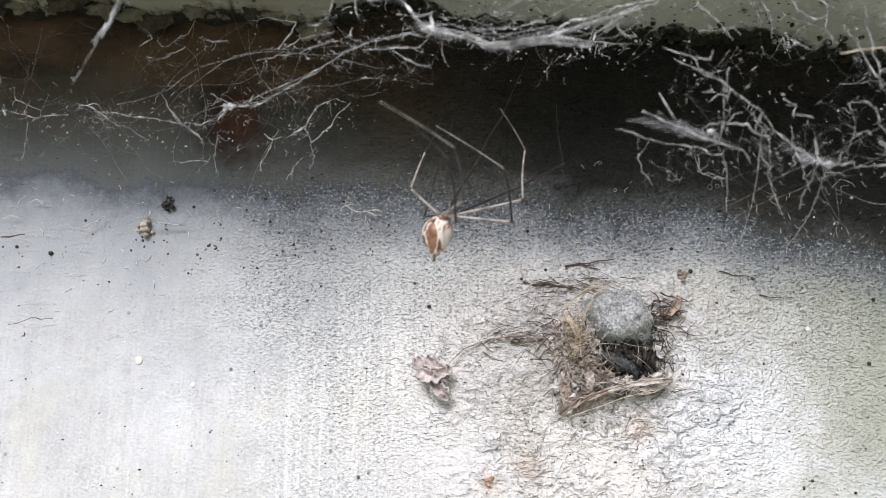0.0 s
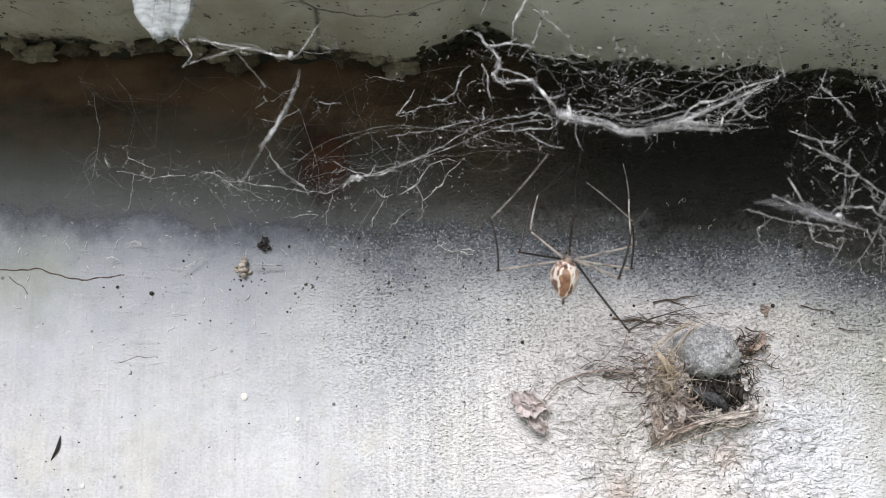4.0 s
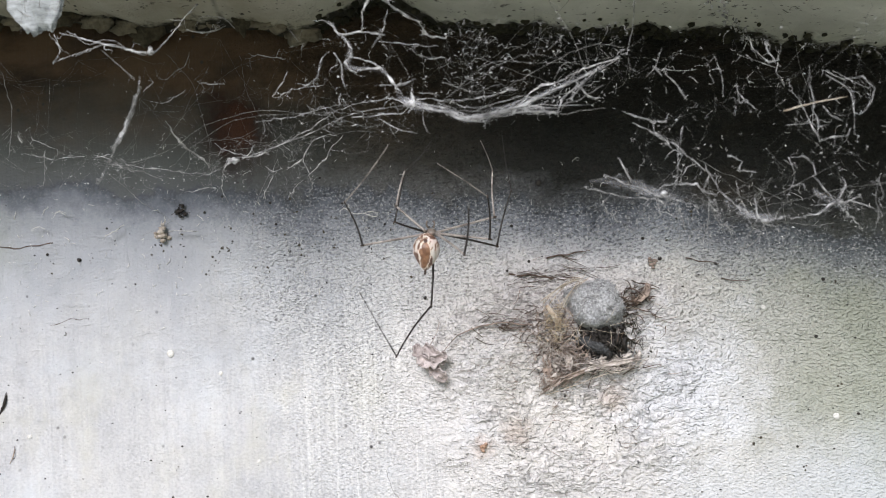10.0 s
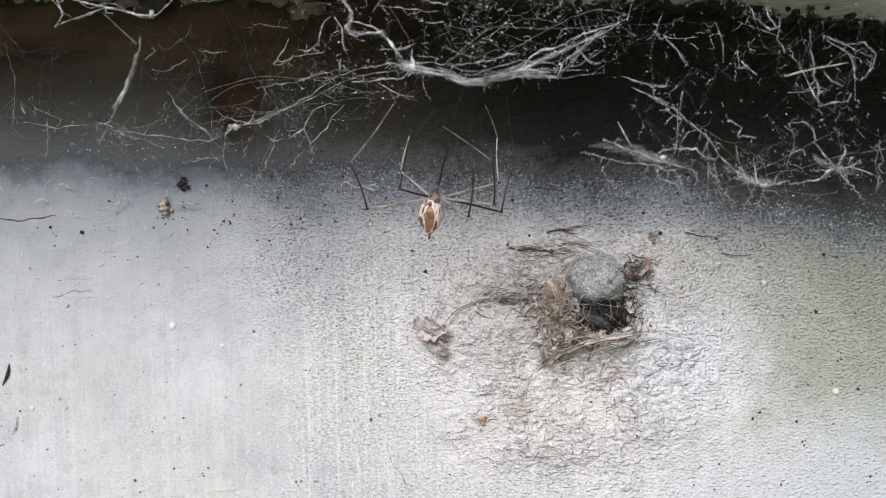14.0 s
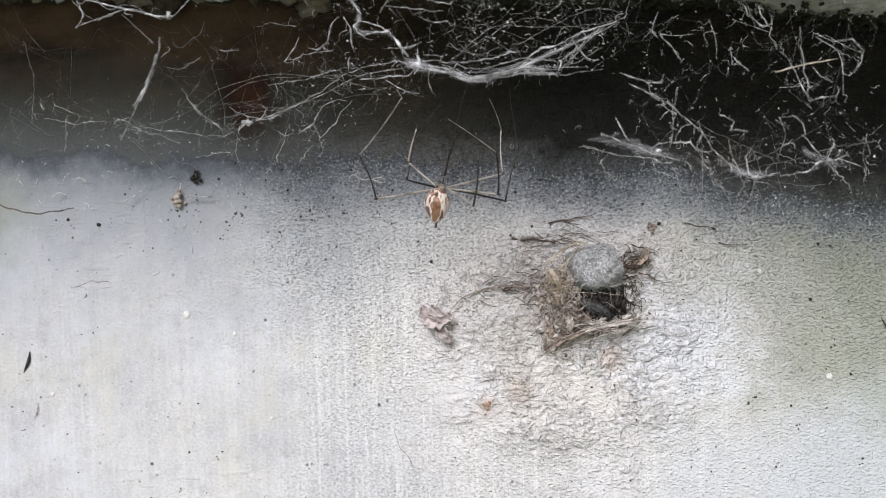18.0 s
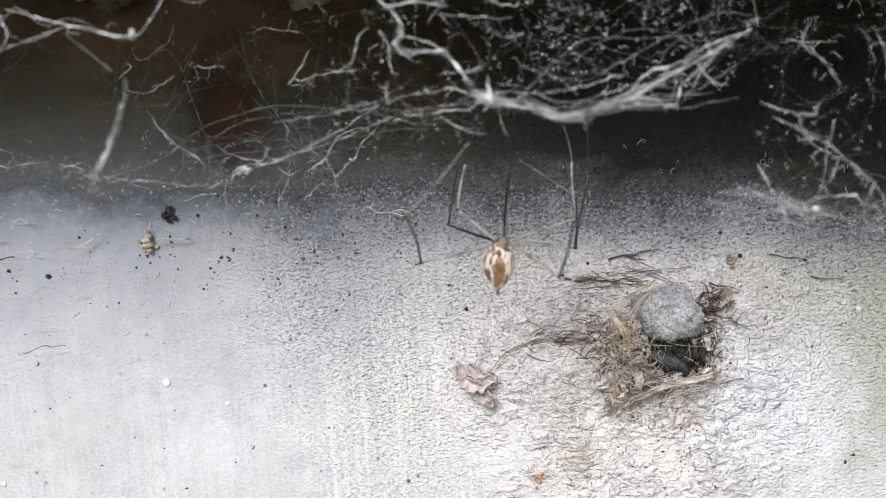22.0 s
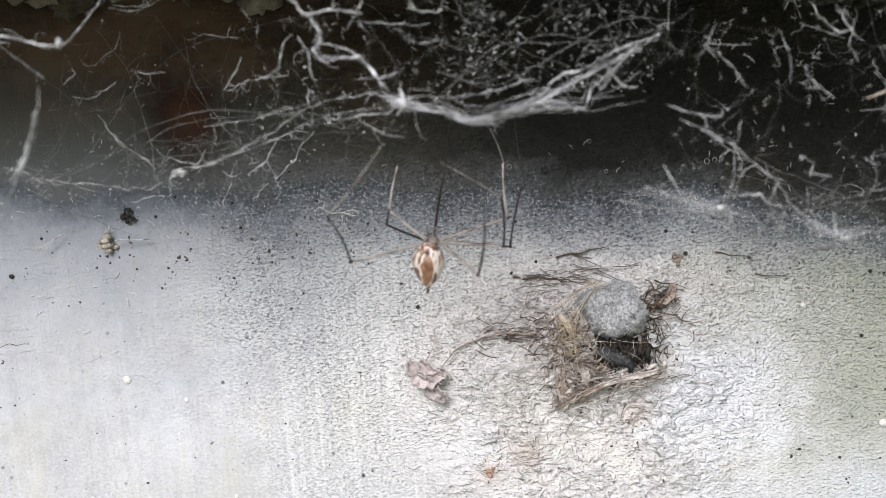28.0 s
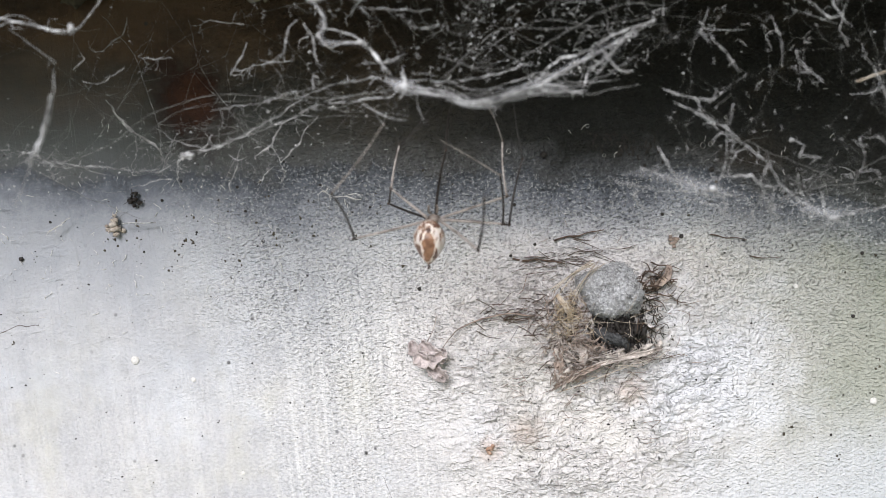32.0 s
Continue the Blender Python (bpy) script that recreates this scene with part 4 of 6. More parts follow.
    threads(web, 9, ((-14, 16), (10, 35), (-14, -4)), ((-12, 14), (-1, 3), (-8, 2)), 54)
    net(web, 100, ((-12, 16), (-1, 8), (-8, 13)), 60, 0.022)
    net(web, 36, ((-16, 14), (-1, 5), (-9, -3)), 61, 0.026)
    veil(web, [Vector(p) - o for p in ((12.6, 65, 24.2), (16.4, 65, 23.6), (19.6, 65, 22.4), (23.6, 66, 21.4))], 1.8, 62, 4)
    veil(web, [Vector(p) - o for p in ((26.0, 64, 21.2), (29.2, 64.2, 19.6), (32.4, 65, 19.6))], 1.4, 63)
    veil(web, [Vector(p) - o for p in ((35.2, 66, 22.6), (38.4, 67, 20.8), (41.8, 68, 20.2))], 1.4, 64)
    dust(web, 170, ((-12, 16), (-1, 9), (-8, 13)), 56)
    dust(web, 40, ((-4, 14), (5, 20), (-12, -4)), 57, (0.3, 1.2), 0.04)
    # a string of white silk clots running along the underside of the ledge
    run = glide([(27.6, 79, 49.6), (30.2, 83, 48.9), (33.2, 85, 48.2), (35.2, 90, 47.5), (38.7, 94, 46.6), (41.6, 97.5, 45.6)], 10)
    g = Geo()
    for i in range(90):
        p = rng.choice(run) + Vector((rng.gauss(0, 0.7), rng.gauss(0, 0.7), rng.uniform(-0.2, 0.7)))
        w = rng.uniform(0.05, 0.26) * rng.uniform(0.4, 1)
        g.lump(p - o, (w * rng.uniform(0.7, 1.6), w, w * rng.uniform(0.8, 1.8)), i, 0.9, 5, 7)
    tagged(part("clot_dust", g, DUST, web, "white silk clots under the ledge"), kind="stuff")
    b([tuple(p) for p in run[::7]], 0.07, 70)
    b([(38.0, 92, 46.9), (39.6, 93.6, 45.6), (41.0, 95, 43.0)], 0.09, 71)
    b([(39.6, 93.6, 45.6), (38.8, 94.4, 44.2)], 0.09, 72)
    dust(web, 25, ((-2, 5), (0, 14), (12, 24)), 59, (0.2, 0.6), 0.07)
    return web


def build_left_web():
    web = empty("cobweb", (-35, 75, 31))
    tagged(web, "thin brownish cobweb threads hanging beside the wall", "cobweb", "cobwebs under the ledge")
    o = Vector((-35, 75, 31))

    def b(pts, r, seed):
        branch(web, [Vector(p) - o for p in pts], r * 1.05, seed + 200, 0.9)

    b([(-14.6, 69, 34), (-17.9, 70.3, 32.6), (-22.1, 71.7, 30.9), (-26.1, 73, 30.1)], 0.06, 1)
    b([(-24.3, 73, 30.4), (-27.3, 73.3, 29.9), (-29.2, 73.7, 29.7), (-30.5, 74, 28.6)], 0.11, 2)
    b([(-29.7, 74, 29.2), (-32.3, 74, 28), (-36.6, 74, 28.5), (-39.5, 74, 29.2), (-45, 74, 30)], 0.06, 3)
    b([(-13.9, 66, 33.9), (-18.1, 67, 33.3), (-20.6, 68, 33.3), (-24.6, 69, 33.1)], 0.05, 4)
    b([(-26.4, 74, 31.4), (-27.5, 74, 30), (-29.3, 74, 30.4), (-31.1, 74, 31.6)], 0.06, 5)
    b([(-27.8, 82, 29.6), (-26.8, 82, 29), (-25.7, 82, 29.4)], 0.09, 6)
    b([(-26.8, 82, 29), (-27.4, 82.7, 27.7), (-28.6, 83.3, 26.4), (-28.6, 84, 25.5)], 0.08, 7)
    b([(-25.1, 82, 29.1), (-23.2, 81.5, 29.9), (-22.2, 81, 31), (-20.9, 80.5, 32.4), (-18.5, 80, 33.1)], 0.09, 8)
    b([(-22.5, 82, 31.2), (-22.6, 81.8, 30.1), (-21.9, 81.7, 28.4), (-20.8, 81.5, 28.9), (-19.7, 81.3, 30), (-18.4, 81.2, 31.7), (-17, 81, 33)], 0.09, 9)
    b([(-23.9, 86, 28), (-25.8, 88, 27.1), (-27.4, 90, 26)], 0.08, 10)
    b([(-22, 82, 28.4), (-22, 84, 27.3), (-23, 86, 26.2)], 0.05, 11)
    b([(-32.7, 80, 29.2), (-34.3, 83, 27.4), (-35.2, 86, 26)], 0.06, 12)
    b([(-40, 84, 26.9), (-38.5, 85, 27.6), (-36.2, 86, 27.6)], 0.05, 13)
    b([(-47.8, 75, 31.5), (-45.5, 75, 30.8), (-44, 75, 29.8)], 0.05, 14)
    b([(-60.6, 80, 32.9), (-56.6, 80, 31.9), (-54.2, 80, 32.1), (-51.8, 80, 32.1)], 0.04, 15)
    b([(-44, 75, 29.8), (-43.7, 76.7, 29.2), (-42.8, 78.3, 29.5), (-41.3, 80, 28.5)], 0.04, 16)
    b([(-70.1, 90, 47.1), (-69, 90.7, 41.9), (-70.1, 91.3, 36.5), (-70.9, 92, 34.8)], 0.05, 17)
    b([(-67.8, 90, 38.1), (-67.8, 90, 37.1), (-67.3, 90, 36.3)], 0.07, 18)
    b([(-62.6, 88, 34.1), (-63.3, 89, 32), (-64.3, 90, 29.7)], 0.04, 19)
    b([(-60.6, 82, 36.9), (-60.3, 82, 34.9), (-56.6, 82, 33.5)], 0.05, 20)
    b([(-41.5, 78, 38.6), (-40, 78, 38.1), (-38.8, 78, 38.2), (-36.7, 78, 39.5)], 0.05, 21)
    b([(-42.2, 78, 39.8), (-41, 78, 40.8), (-41.4, 78, 41.5)], 0.05, 22)
    b([(-24.3, 75, 37.5), (-23, 74.5, 38.7), (-21.9, 74, 40.1)], 0.05, 23)
    b([(-23.9, 75, 37.6), (-21, 73.5, 37.7), (-17, 72, 37.7)], 0.05, 24)
    b([(-37.3, 80, 49), (-37.3, 80.7, 48), (-36.3, 81.3, 47.9), (-33.9, 82, 48.3)], 0.05, 25)
    b([(-35.2, 80, 49.3), (-34.2, 80.7, 49.9), (-32.8, 81.3, 49.7), (-31.4, 82, 48.5)], 0.05, 26)
    b([(-34.9, 78, 40.3), (-33, 78, 40), (-31.5, 78, 40)], 0.04, 27)
    b([(-38.4, 84, 46.2), (-39.3, 84, 44.3), (-42.2, 84, 42.7)], 0.04, 28)
    b([(-29, 80, 44.5), (-26.4, 80, 43.8), (-24.1, 80, 43.2)], 0.04, 29)
    branch(web, [Vector(p) - o for p in ((-44.3, 88, 37.8), (-41.9, 88, 34.4), (-38, 88, 31.2))], 0.32, 260, 0.1, SILK_THIN)
    part("silk_clot", Geo().lump(Vector((-28.6, 72, 29.3)) - o, (0.5, 0.25, 0.28), 4, 1.4, 12, 16), SILK, web)
    threads(web, 4, ((-14, 24), (0, 22), (14, 22)), ((-12, 16), (-3, 8), (-3, 3)), 75)
    threads(web, 5, ((-28, 14), (14, 25), (-10, -1)), ((-24, 16), (-3, 10), (-3, 2)), 76, 0.022)
    threads(web, 5, ((-12, 0), (-4, 4), (-3, 1)), ((6, 30), (-10, -2), (0, 4)), 77)
    net(web, 100, ((-34, 16), (-2, 18), (-3, 16)), 81, 0.020, 2, 0.15, SILK_THIN)
    net(web, 50, ((-30, 16), (-3, 8), (-4, 2)), 82, 0.018, 2, 0.3)
    dust(web, 50, ((-20, 16), (-4, 20), (-5, 14)), 78, (0.2, 0.8), 0.045)
    dust(web, 90, ((-8, 20), (-3, 9), (-4.5, 2)), 79, (0.15, 0.6), 0.035)
    dust(web, 60, ((-18, 4), (-2, 8), (-3.5, 0.5)), 80, (0.15, 0.6), 0.03)
    return web


def build_corner_web():
    web = empty("cobweb", (-42, 66, 44))
    tagged(web, "white hanging silk sheet with dangling strands under the ledge", "cobweb", "cobwebs under the ledge")
    o = Vector((-42, 66, 44))

    def s(pts, r, seed, fuzz=0.4, plies=3):
        strand(web, [Vector(p) - o for p in pts], r, seed, fuzz, plies)

    s([(-46.3, 66, 43.8), (-44.5, 64, 41.2), (-45.4, 64, 39.9)], 0.14, 81)
    s([(-45.7, 66, 43.9), (-38.7, 63, 41.3), (-33.6, 62.5, 40.0), (-32.8, 66, 42.8), (-33, 74, 49)], 0.15, 82, 0.3, 4)
    s([(-45.4, 64, 40.0), (-41.5, 63, 40.6), (-38.7, 63, 41.3)], 0.12, 83)
    s([(-39.3, 63, 40.8), (-38.1, 64.5, 39.4), (-37.1, 66, 38.1)], 0.06, 84)
    s([(-33.5, 72, 45.3), (-31.9, 74, 45.4), (-31.7, 80, 48.1)], 0.07, 85)
    part("silk_clot", Geo().lump(Vector((-33.5, 62.6, 40.1)) - o, (0.22, 0.2, 0.4), 5, 1.2, 9, 12), SILK, web)
    # hanging crumpled sheet with two skins
    for layer in range(2):
        g = Geo()
        rows = []
        for i in range(22):
            v = i / 21
            row = []
            for k in range(20):
                u = k / 19
                half = 3.9 * max(0.12, 1 - v ** 4) ** 0.5 + 0.5 * noise.noise(Vector((v * 5, layer * 2, 1)))
                x = -50.0 + 1.4 * v + (u - 0.5) * 2 * half
                z = 59 - 14.0 * v + (1.1 * noise.noise(Vector((u * 4, 3, layer))) - 1.4 * abs(u - 0.55)) * v
                y = 66.5 + layer * 0.8 + 0.8 * noise.noise(Vector((x * 0.5, layer * 3, z * 0.35))) + 0.4 * noise.noise(Vector((x * 1.6, 5 + layer, z * 1.1)))
                row.append(Vector((x, y, z)) - o)
            rows.append(row)
        g.sheet(rows)
        ob = part("silk_sheet", g, FELT, web, "crumpled milky silk sheet")
        ob.modifiers.new("thickness", "SOLIDIFY").thickness = 0.00008
    threads(web, 8, ((-10, -2), (-1, 2), (2, 15)), ((-9, -2), (-2, 1), (-1, 4)), 86, 0.04)
    # long hanging tassel of silk
    tassel = empty("silk_tassel", (-32.6, 55, 30.6))
    tagged(tassel, "thin white silk tassel hanging from the web", "silk tassel")
    p = Vector((-32.6, 55, 30.6))
    line = [Vector(q) - p for q in ((-30.2, 53.4, 35.0), (-30.5, 53.5, 33.4), (-32.6, 55, 30.6), (-36.5, 56.5, 25.5))]
    strand(tassel, line, 0.06, 87, 0.2, 2)
    branch(tassel, [line[1], line[1].lerp(line[2], 0.4), line[1].lerp(line[2], 0.8), line[2].lerp(line[3], 0.4)], 0.19, 90, 0.5)
    ribbon(tassel, [line[1], line[1].lerp(line[2], 0.5), line[2], line[2].lerp(line[3], 0.35)], 0.4, 18, 88, 0.05)
    ribbon(tassel, [line[1], line[1].lerp(line[2], 0.6), line[2]], 0.22, 9, 89, 0.06)
    return web


build_central_web()
build_right_web()
build_left_web()
build_corner_web()
stalk = part("dry_stalk", Geo().tube(shaken(glide([(33.0, 66, 30.5), (36.6, 67, 31.3), (40.4, 68, 32.0)], 6), 0.12, 0.6, 3), [0.08, 0.085, 0.08, 0.09, 0.08, 0.07, 0.07, 0.08, 0.07, 0.06, 0.06, 0.05, 0.04], 6), STRAW)
tagged(stalk, "yellow dry grass stalk caught in the cobweb", "grass stalk")


# ---- nest of debris round the grey cocoon ----
def build_cocoon():
    top = empty("cocoon", (16.8, 98.0, 8.0))
    tagged(top, "grey grainy rounded cocoon stuck to the wall among debris", "cocoon")
    g = Geo()
    rings, sides = 30, 44
    lean = Euler((radians(-14), 0, radians(8))).to_matrix()
    rows = []
    for i in range(rings + 1):
        t = i / rings
        a = t * math.pi * 0.62
        rad = 4.3 * math.sin(min(a, math.pi / 2)) ** 0.72 * (1 - 0.28 * max(0, t - 0.8) * 5)
        depth = -3.9 * math.cos(a) if a < math.pi / 2 else 5.0 * (t - 0.806) * 3
        row = []
        for k in range(sides):
            b = 2 * math.pi * k / sides
            d = Vector((math.cos(b) * rad * 1.0, depth, math.sin(b) * rad * 0.86))
            if d.x < 0 and d.z > 0:
                d *= 1 + 0.16 * (-d.x * d.z) / 9
            d += d.normalized() * (1.0 * noise.noise(d * 0.33 + Vector((3, 1, 0))) + 0.45 * noise.noise(d * 1.3) + 0.12 * noise.noise(d * 4.2))
            row.append(lean @ d)
        rows.append(row + [row[0]])
    part("crust", g.sheet(rows), COCOON, top)
    rng = random.Random(77)
    g = Geo()
    for i in range(900):
        r = rng.choice(rng.choice(rows[3:24])[:-1:2])
        s = rng.uniform(0.05, 0.14)
        g.lump(Vector(r) * 1.0, (s, s, s), i, 0.5, 4, 6)
    tagged(part("grain_crust", g, COCOON, top), kind="stuff")
    g = Geo()
    for i in range(260):
        c = Vector(rng.choice(rng.choice(rows[2:22])[:-1])) * 1.02
        d = rand_dir(rng)
        d = (d - c.normalized() * d.dot(c.normalized())).normalized() * rng.uniform(0.25, 0.9)
        g.tube(shaken([c - d, c - d * 0.3, c + d * 0.3, c + d], 0.2, 1.5, i), rng.uniform(0.025, 0.05), 4)
    tagged(part("silk_hairs", g, SILK, top, "short pale silk hairs"), kind="stuff")
    return top


def fibres(name, n, seed, where, spread, length, r, material, label, category, flow=None, curl=0.5):
    """A tangle of thin fibres lying near the wall."""
    rng = random.Random(seed)
    g = Geo()
    for i in range(n):
        c = Vector(where) + Vector((rng.gauss(0, spread[0]), -abs(rng.gauss(0, spread[1])), rng.gauss(0, spread[2])))
        d = rand_dir(rng)
        d.y *= 0.45
        if flow:
            d = (d * 0.8 + Vector(flow)).normalized()
        ln = rng.uniform(*length)
        side = rand_dir(rng) * ln * curl
        q = glide([c - d * ln / 2, c + side * 0.4, c + d * ln / 2], 4)
        q = [Vector((p.x, min(p.y, 100 - wall_relief(p.x, p.z) - 0.05), p.z)) for p in q]
        rr = r * rng.uniform(0.6, 1.4)
        g.tube(q, [rr, rr, rr * 0.95, rr * 0.9, rr * 0.85, rr * 0.8, rr * 0.7, rr * 0.6, rr * 0.4], 4)
    return tagged(part(name, g, material), label, category, kind="stuff")


def curled_leaf(name, spine, width, material, label, category, seed, cup=0.5, ragged=0.3):
    """A dry leaf scrap: a creased, cupped blade along a spine, with thickness."""
    line = glide(spine, 12)
    rows = []
    for i, p in enumerate(line):
        t = i / (len(line) - 1)
        d = (line[min(i + 1, len(line) - 1)] - line[max(i - 1, 0)]).normalized()
        across = d.cross(Vector((0, -1, 0))).normalized()
        w = width * (0.30 + math.sin(math.pi * min(1, t * 0.92 + 0.06)) ** 0.6) * (1 + ragged * noise.noise(Vector((t * 9, seed, 0))))
        row = []
        for k in range(11):
            u = k / 5 - 1
            lift = -cup * width * u * u + 0.28 * width * noise.noise(Vector((t * 6, u * 2.2, seed)))
            row.append(p + across * (u * w * (1 + ragged * 0.5 * noise.noise(Vector((t * 14, u, seed + 4))))) + Vector((0, lift, 0)))
        rows.append(row)
    at = line[len(line) // 2].copy()
    ob = part(name, Geo().sheet([[q - at for q in r] for r in rows]), material)
    ob.location = at * MM
    ob.modifiers.new("thickness", "SOLIDIFY").thickness = 0.00016
    return tagged(ob, label, category)


build_cocoon()


def build_nest():
    # black crumbly filling that stands in for the hollow's shade under the cocoon
    g = Geo()
    rng = random.Random(12)
    for i in range(420):
        x, z = rng.gauss(17.3, 1.5), rng.gauss(2.9, 1.1)
        w = rng.uniform(0.12, 0.48)
        turn = Euler((rng.random() * 6, rng.random() * 6, rng.random() * 6)).to_matrix()
        g.lump((x, 100 - wall_relief(x, z) - rng.uniform(0, 1.6), z), (w * rng.uniform(1, 2.2), w * 0.7, w * 0.6), i, 1.2, 5, 7, turn)
    tagged(part("hollow_shade_crumbs", g, PELLET), "black crumbs added as the shade in the hollow under the grey cocoon", "debris", kind="stuff")
    fibres("brown_fibres", 105, 1, (10.0, 98.5, 4.6), (2.3, 1.0, 2.2), (0.8, 3.2), 0.055, FIBRE, "tangle of brown dry fibres round the cocoon", "dry fibres")
    fibres("pale_fibres", 100, 2, (10.6, 97.9, 0.4), (1.5, 0.9, 1.9), (0.6, 2.4), 0.06, HUSK, "pale dry plant fibres matted below the cocoon", "dry fibres", None, 0.9)
    fibres("straw_fibres", 130, 3, (10.6, 96.8, 6.2), (1.1, 0.9, 1.4), (0.4, 2.2), 0.055, OCHRE, "yellow straw bits beside the cocoon", "straw")
    fibres("root_hairs", 26, 4, (20.2, 98.4, 3.0), (2.2, 1.2, 2.4), (1.5, 4), 0.07, DARK_FIBRE, "dark root hairs below the cocoon", "root hairs")
    fibres("side_roots", 85, 5, (22.6, 98.7, 8.6), (1.5, 0.7, 1.5), (0.8, 2.6), 0.09, DARK_FIBRE, "brown rootlets at the cocoon's edge", "rootlets", (0.6, 0, 0.1))
    fibres("upper_roots", 34, 6, (11.5, 99.2, 12.8), (3.2, 0.25, 0.9), (2, 5), 0.05, DARK_FIBRE, "thin dark rootlets above the cocoon", "rootlets", (1.6, 0, -0.25), 0.2)
    fibres("wall_roots", 60, 7, (5.4, 99.2, 5.6), (3.0, 0.3, 1.3), (1, 4), 0.06, DARK_FIBRE, "brown rootlets creeping along the wall", "rootlets", (1.0, 0, 0.15), 0.3)
    fibres("loose_hairs", 12, 8, (19.0, 96.4, 3.0), (5.0, 1.4, 3.4), (2.5, 7), 0.035, STRAW, "pale loose hairs sticking out of the debris", "hairs", None, 0.25)
    fibres("matted_bark", 60, 21, (10.2, 98.4, -0.2), (0.9, 0.7, 2.1), (1.0, 3), 0.055, HUSK, "pale matted bark fibres hanging below the cocoon", "bark fibres", (0.1, 0, -1.2), 0.5)
    fibres("matted_bark", 110, 22, (11.0, 97.6, -2.6), (1.3, 0.6, 0.45), (0.8, 3), 0.05, FIBRE, "brown matted bark fibres along the lower rim", "bark fibres", (0.9, 0, 0.5), 0.5)
    fibres("matted_bark", 130, 24, (17.5, 97.3, -0.6), (3.0, 0.6, 0.40), (0.8, 3.4), 0.05, HUSK, "pale matted bark fibres along the lower rim", "bark fibres", (1.1, 0, 0.15), 0.5)
    # dark fibres laid in as the shadow beneath the rim
    fibres("shade_roots", 70, 27, (17.0, 98.6, -1.3), (3.2, 0.4, 0.35), (0.8, 3), 0.06, DARK_FIBRE, "dark roots added as the shade under the bark rim", "rootlets", (1.1, 0, 0.15), 0.4)
    fibres("matted_bark", 110, 23, (12.8, 97.2, 1.4), (1.5, 0.8, 1.3), (0.8, 3), 0.06, FIBRE, "brown matted bark fibres under the cocoon", "bark fibres", None, 0.7)
    # dark fibres laid in as the shaded gaps of the mat
    fibres("shade_roots", 110, 26, (11.2, 98.3, 2.6), (1.7, 0.6, 2.6), (0.8, 2.6), 0.075, DARK_FIBRE, "dark roots added as shaded gaps inside the matted debris", "rootlets", None, 0.6)
    fibres("dark_tangle", 110, 25, (20.8, 98.5, 3.8), (1.4, 0.8, 2.2), (0.8, 2.6), 0.055, MOSS, "dark greenish rootlets beside the hollow", "rootlets", (-0.1, 0, 0.8), 0.5)
    g = Geo()
    rng = random.Random(66)
    for i in range(150):
        t = rng.random()
        if i < 85:
            x, z = rng.gauss(9.9, 1.1), rng.uniform(-4.0, 5.0)
        else:
            x, z = 9.5 + 13.5 * t, -3.6 + 5.0 * t ** 0.6 + rng.gauss(0, 0.5)
        w = rng.uniform(0.12, 0.42)
        turn = Euler((rng.gauss(0, 0.6), rng.gauss(0.5, 0.9), rng.gauss(0, 0.6))).to_matrix()
        g.lump((x, 100 - wall_relief(x, z) - rng.uniform(0.2, 1.9), z), (w * rng.uniform(1.2, 3.0), w * 0.35, w * rng.uniform(0.4, 0.9)), i, 1.1, 6, 9, turn)
    tagged(part("bark_crumbs", g, HUSK), "pale ragged bark crumbs matted in the debris", "bark crumbs", kind="stuff")
    # dark grainy lump lying in the hollow
    tilt = Euler((0, radians(24), 0)).to_matrix()
    g = Geo().lump((0, 0, 0), (2.5, 1.1, 0.95), 17, 0.3, 18, 26, tilt)
    rng = random.Random(41)
    for i, p in enumerate(rng.sample(g.v, 160)):
        w = rng.uniform(0.06, 0.16)
        g.lump(p, (w, w, w), i, 0.6, 4, 6)
    ob = part("crusted_lump", g, GRIT_GREY)
    ob.location = Vector((16.4, 96.9, 2.3)) * MM
    tagged(ob, "dark grey grainy lump in the hollow under the cocoon", "lump")
    # single stems across the hollow and under the rim
    for k, (r, pts) in enumerate(((0.07, ((8.6, 97.0, -4.9), (12.4, 96.4, -3.7), (17.2, 96.2, -2.0), (22.8, 97.0, -0.8))), (0.035, ((7.6, 97.4, 3.4), (12.0, 95.6, 4.8), (16.3, 95.2, 4.5))), (0.03, ((16.0, 95.2, 5.0), (19.0, 95.4, 4.3), (22.0, 96.4, 3.7))),
                                  (0.035, ((10.6, 96.6, 1.8), (13.2, 95.2, 4.4), (14.6, 94.9, 6.2))), (0.03, ((13.2, 95.4, 5.6), (13.8, 95.4, 3.6), (15.8, 96.2, 1.8))), (0.03, ((18.4, 94.8, 4.7), (18.5, 95.0, 3.2), (18.3, 95.6, 2.4))), (0.03, ((20.6, 95.8, 8.0), (23.0, 96.4, 7.6), (25.4, 97.6, 7.4))))):
        line = shaken(glide(pts, 7), 0.15, 0.6, k + 40)
        o = line[len(line) // 2].copy()
        ob = part("dry_grass", Geo().tube([q - o for q in line], [r * (1 - 0.018 * i) for i in range(len(line))], 5), STRAW)
        ob.location = o * MM
        tagged(ob, "thin pale dry grass stem across the debris", "grass", "dry grass in the debris")
    # straw fan over the cocoon's shoulder
    rng = random.Random(8)
    for i in range(11):
        a = Vector((14.6 + rng.uniform(-0.8, 1.2), 94.6 + rng.uniform(-0.5, 0.8), 12.6 + rng.uniform(-0.3, 0.5)))
        b = Vector((8.4 + i * 0.33 + rng.uniform(-0.4, 0.4), 96.8, 9.6 - i * 0.28 + rng.uniform(-0.5, 0.5)))
        m = a.lerp(b, 0.5) + Vector((0, -0.4, rng.uniform(0.2, 0.9)))
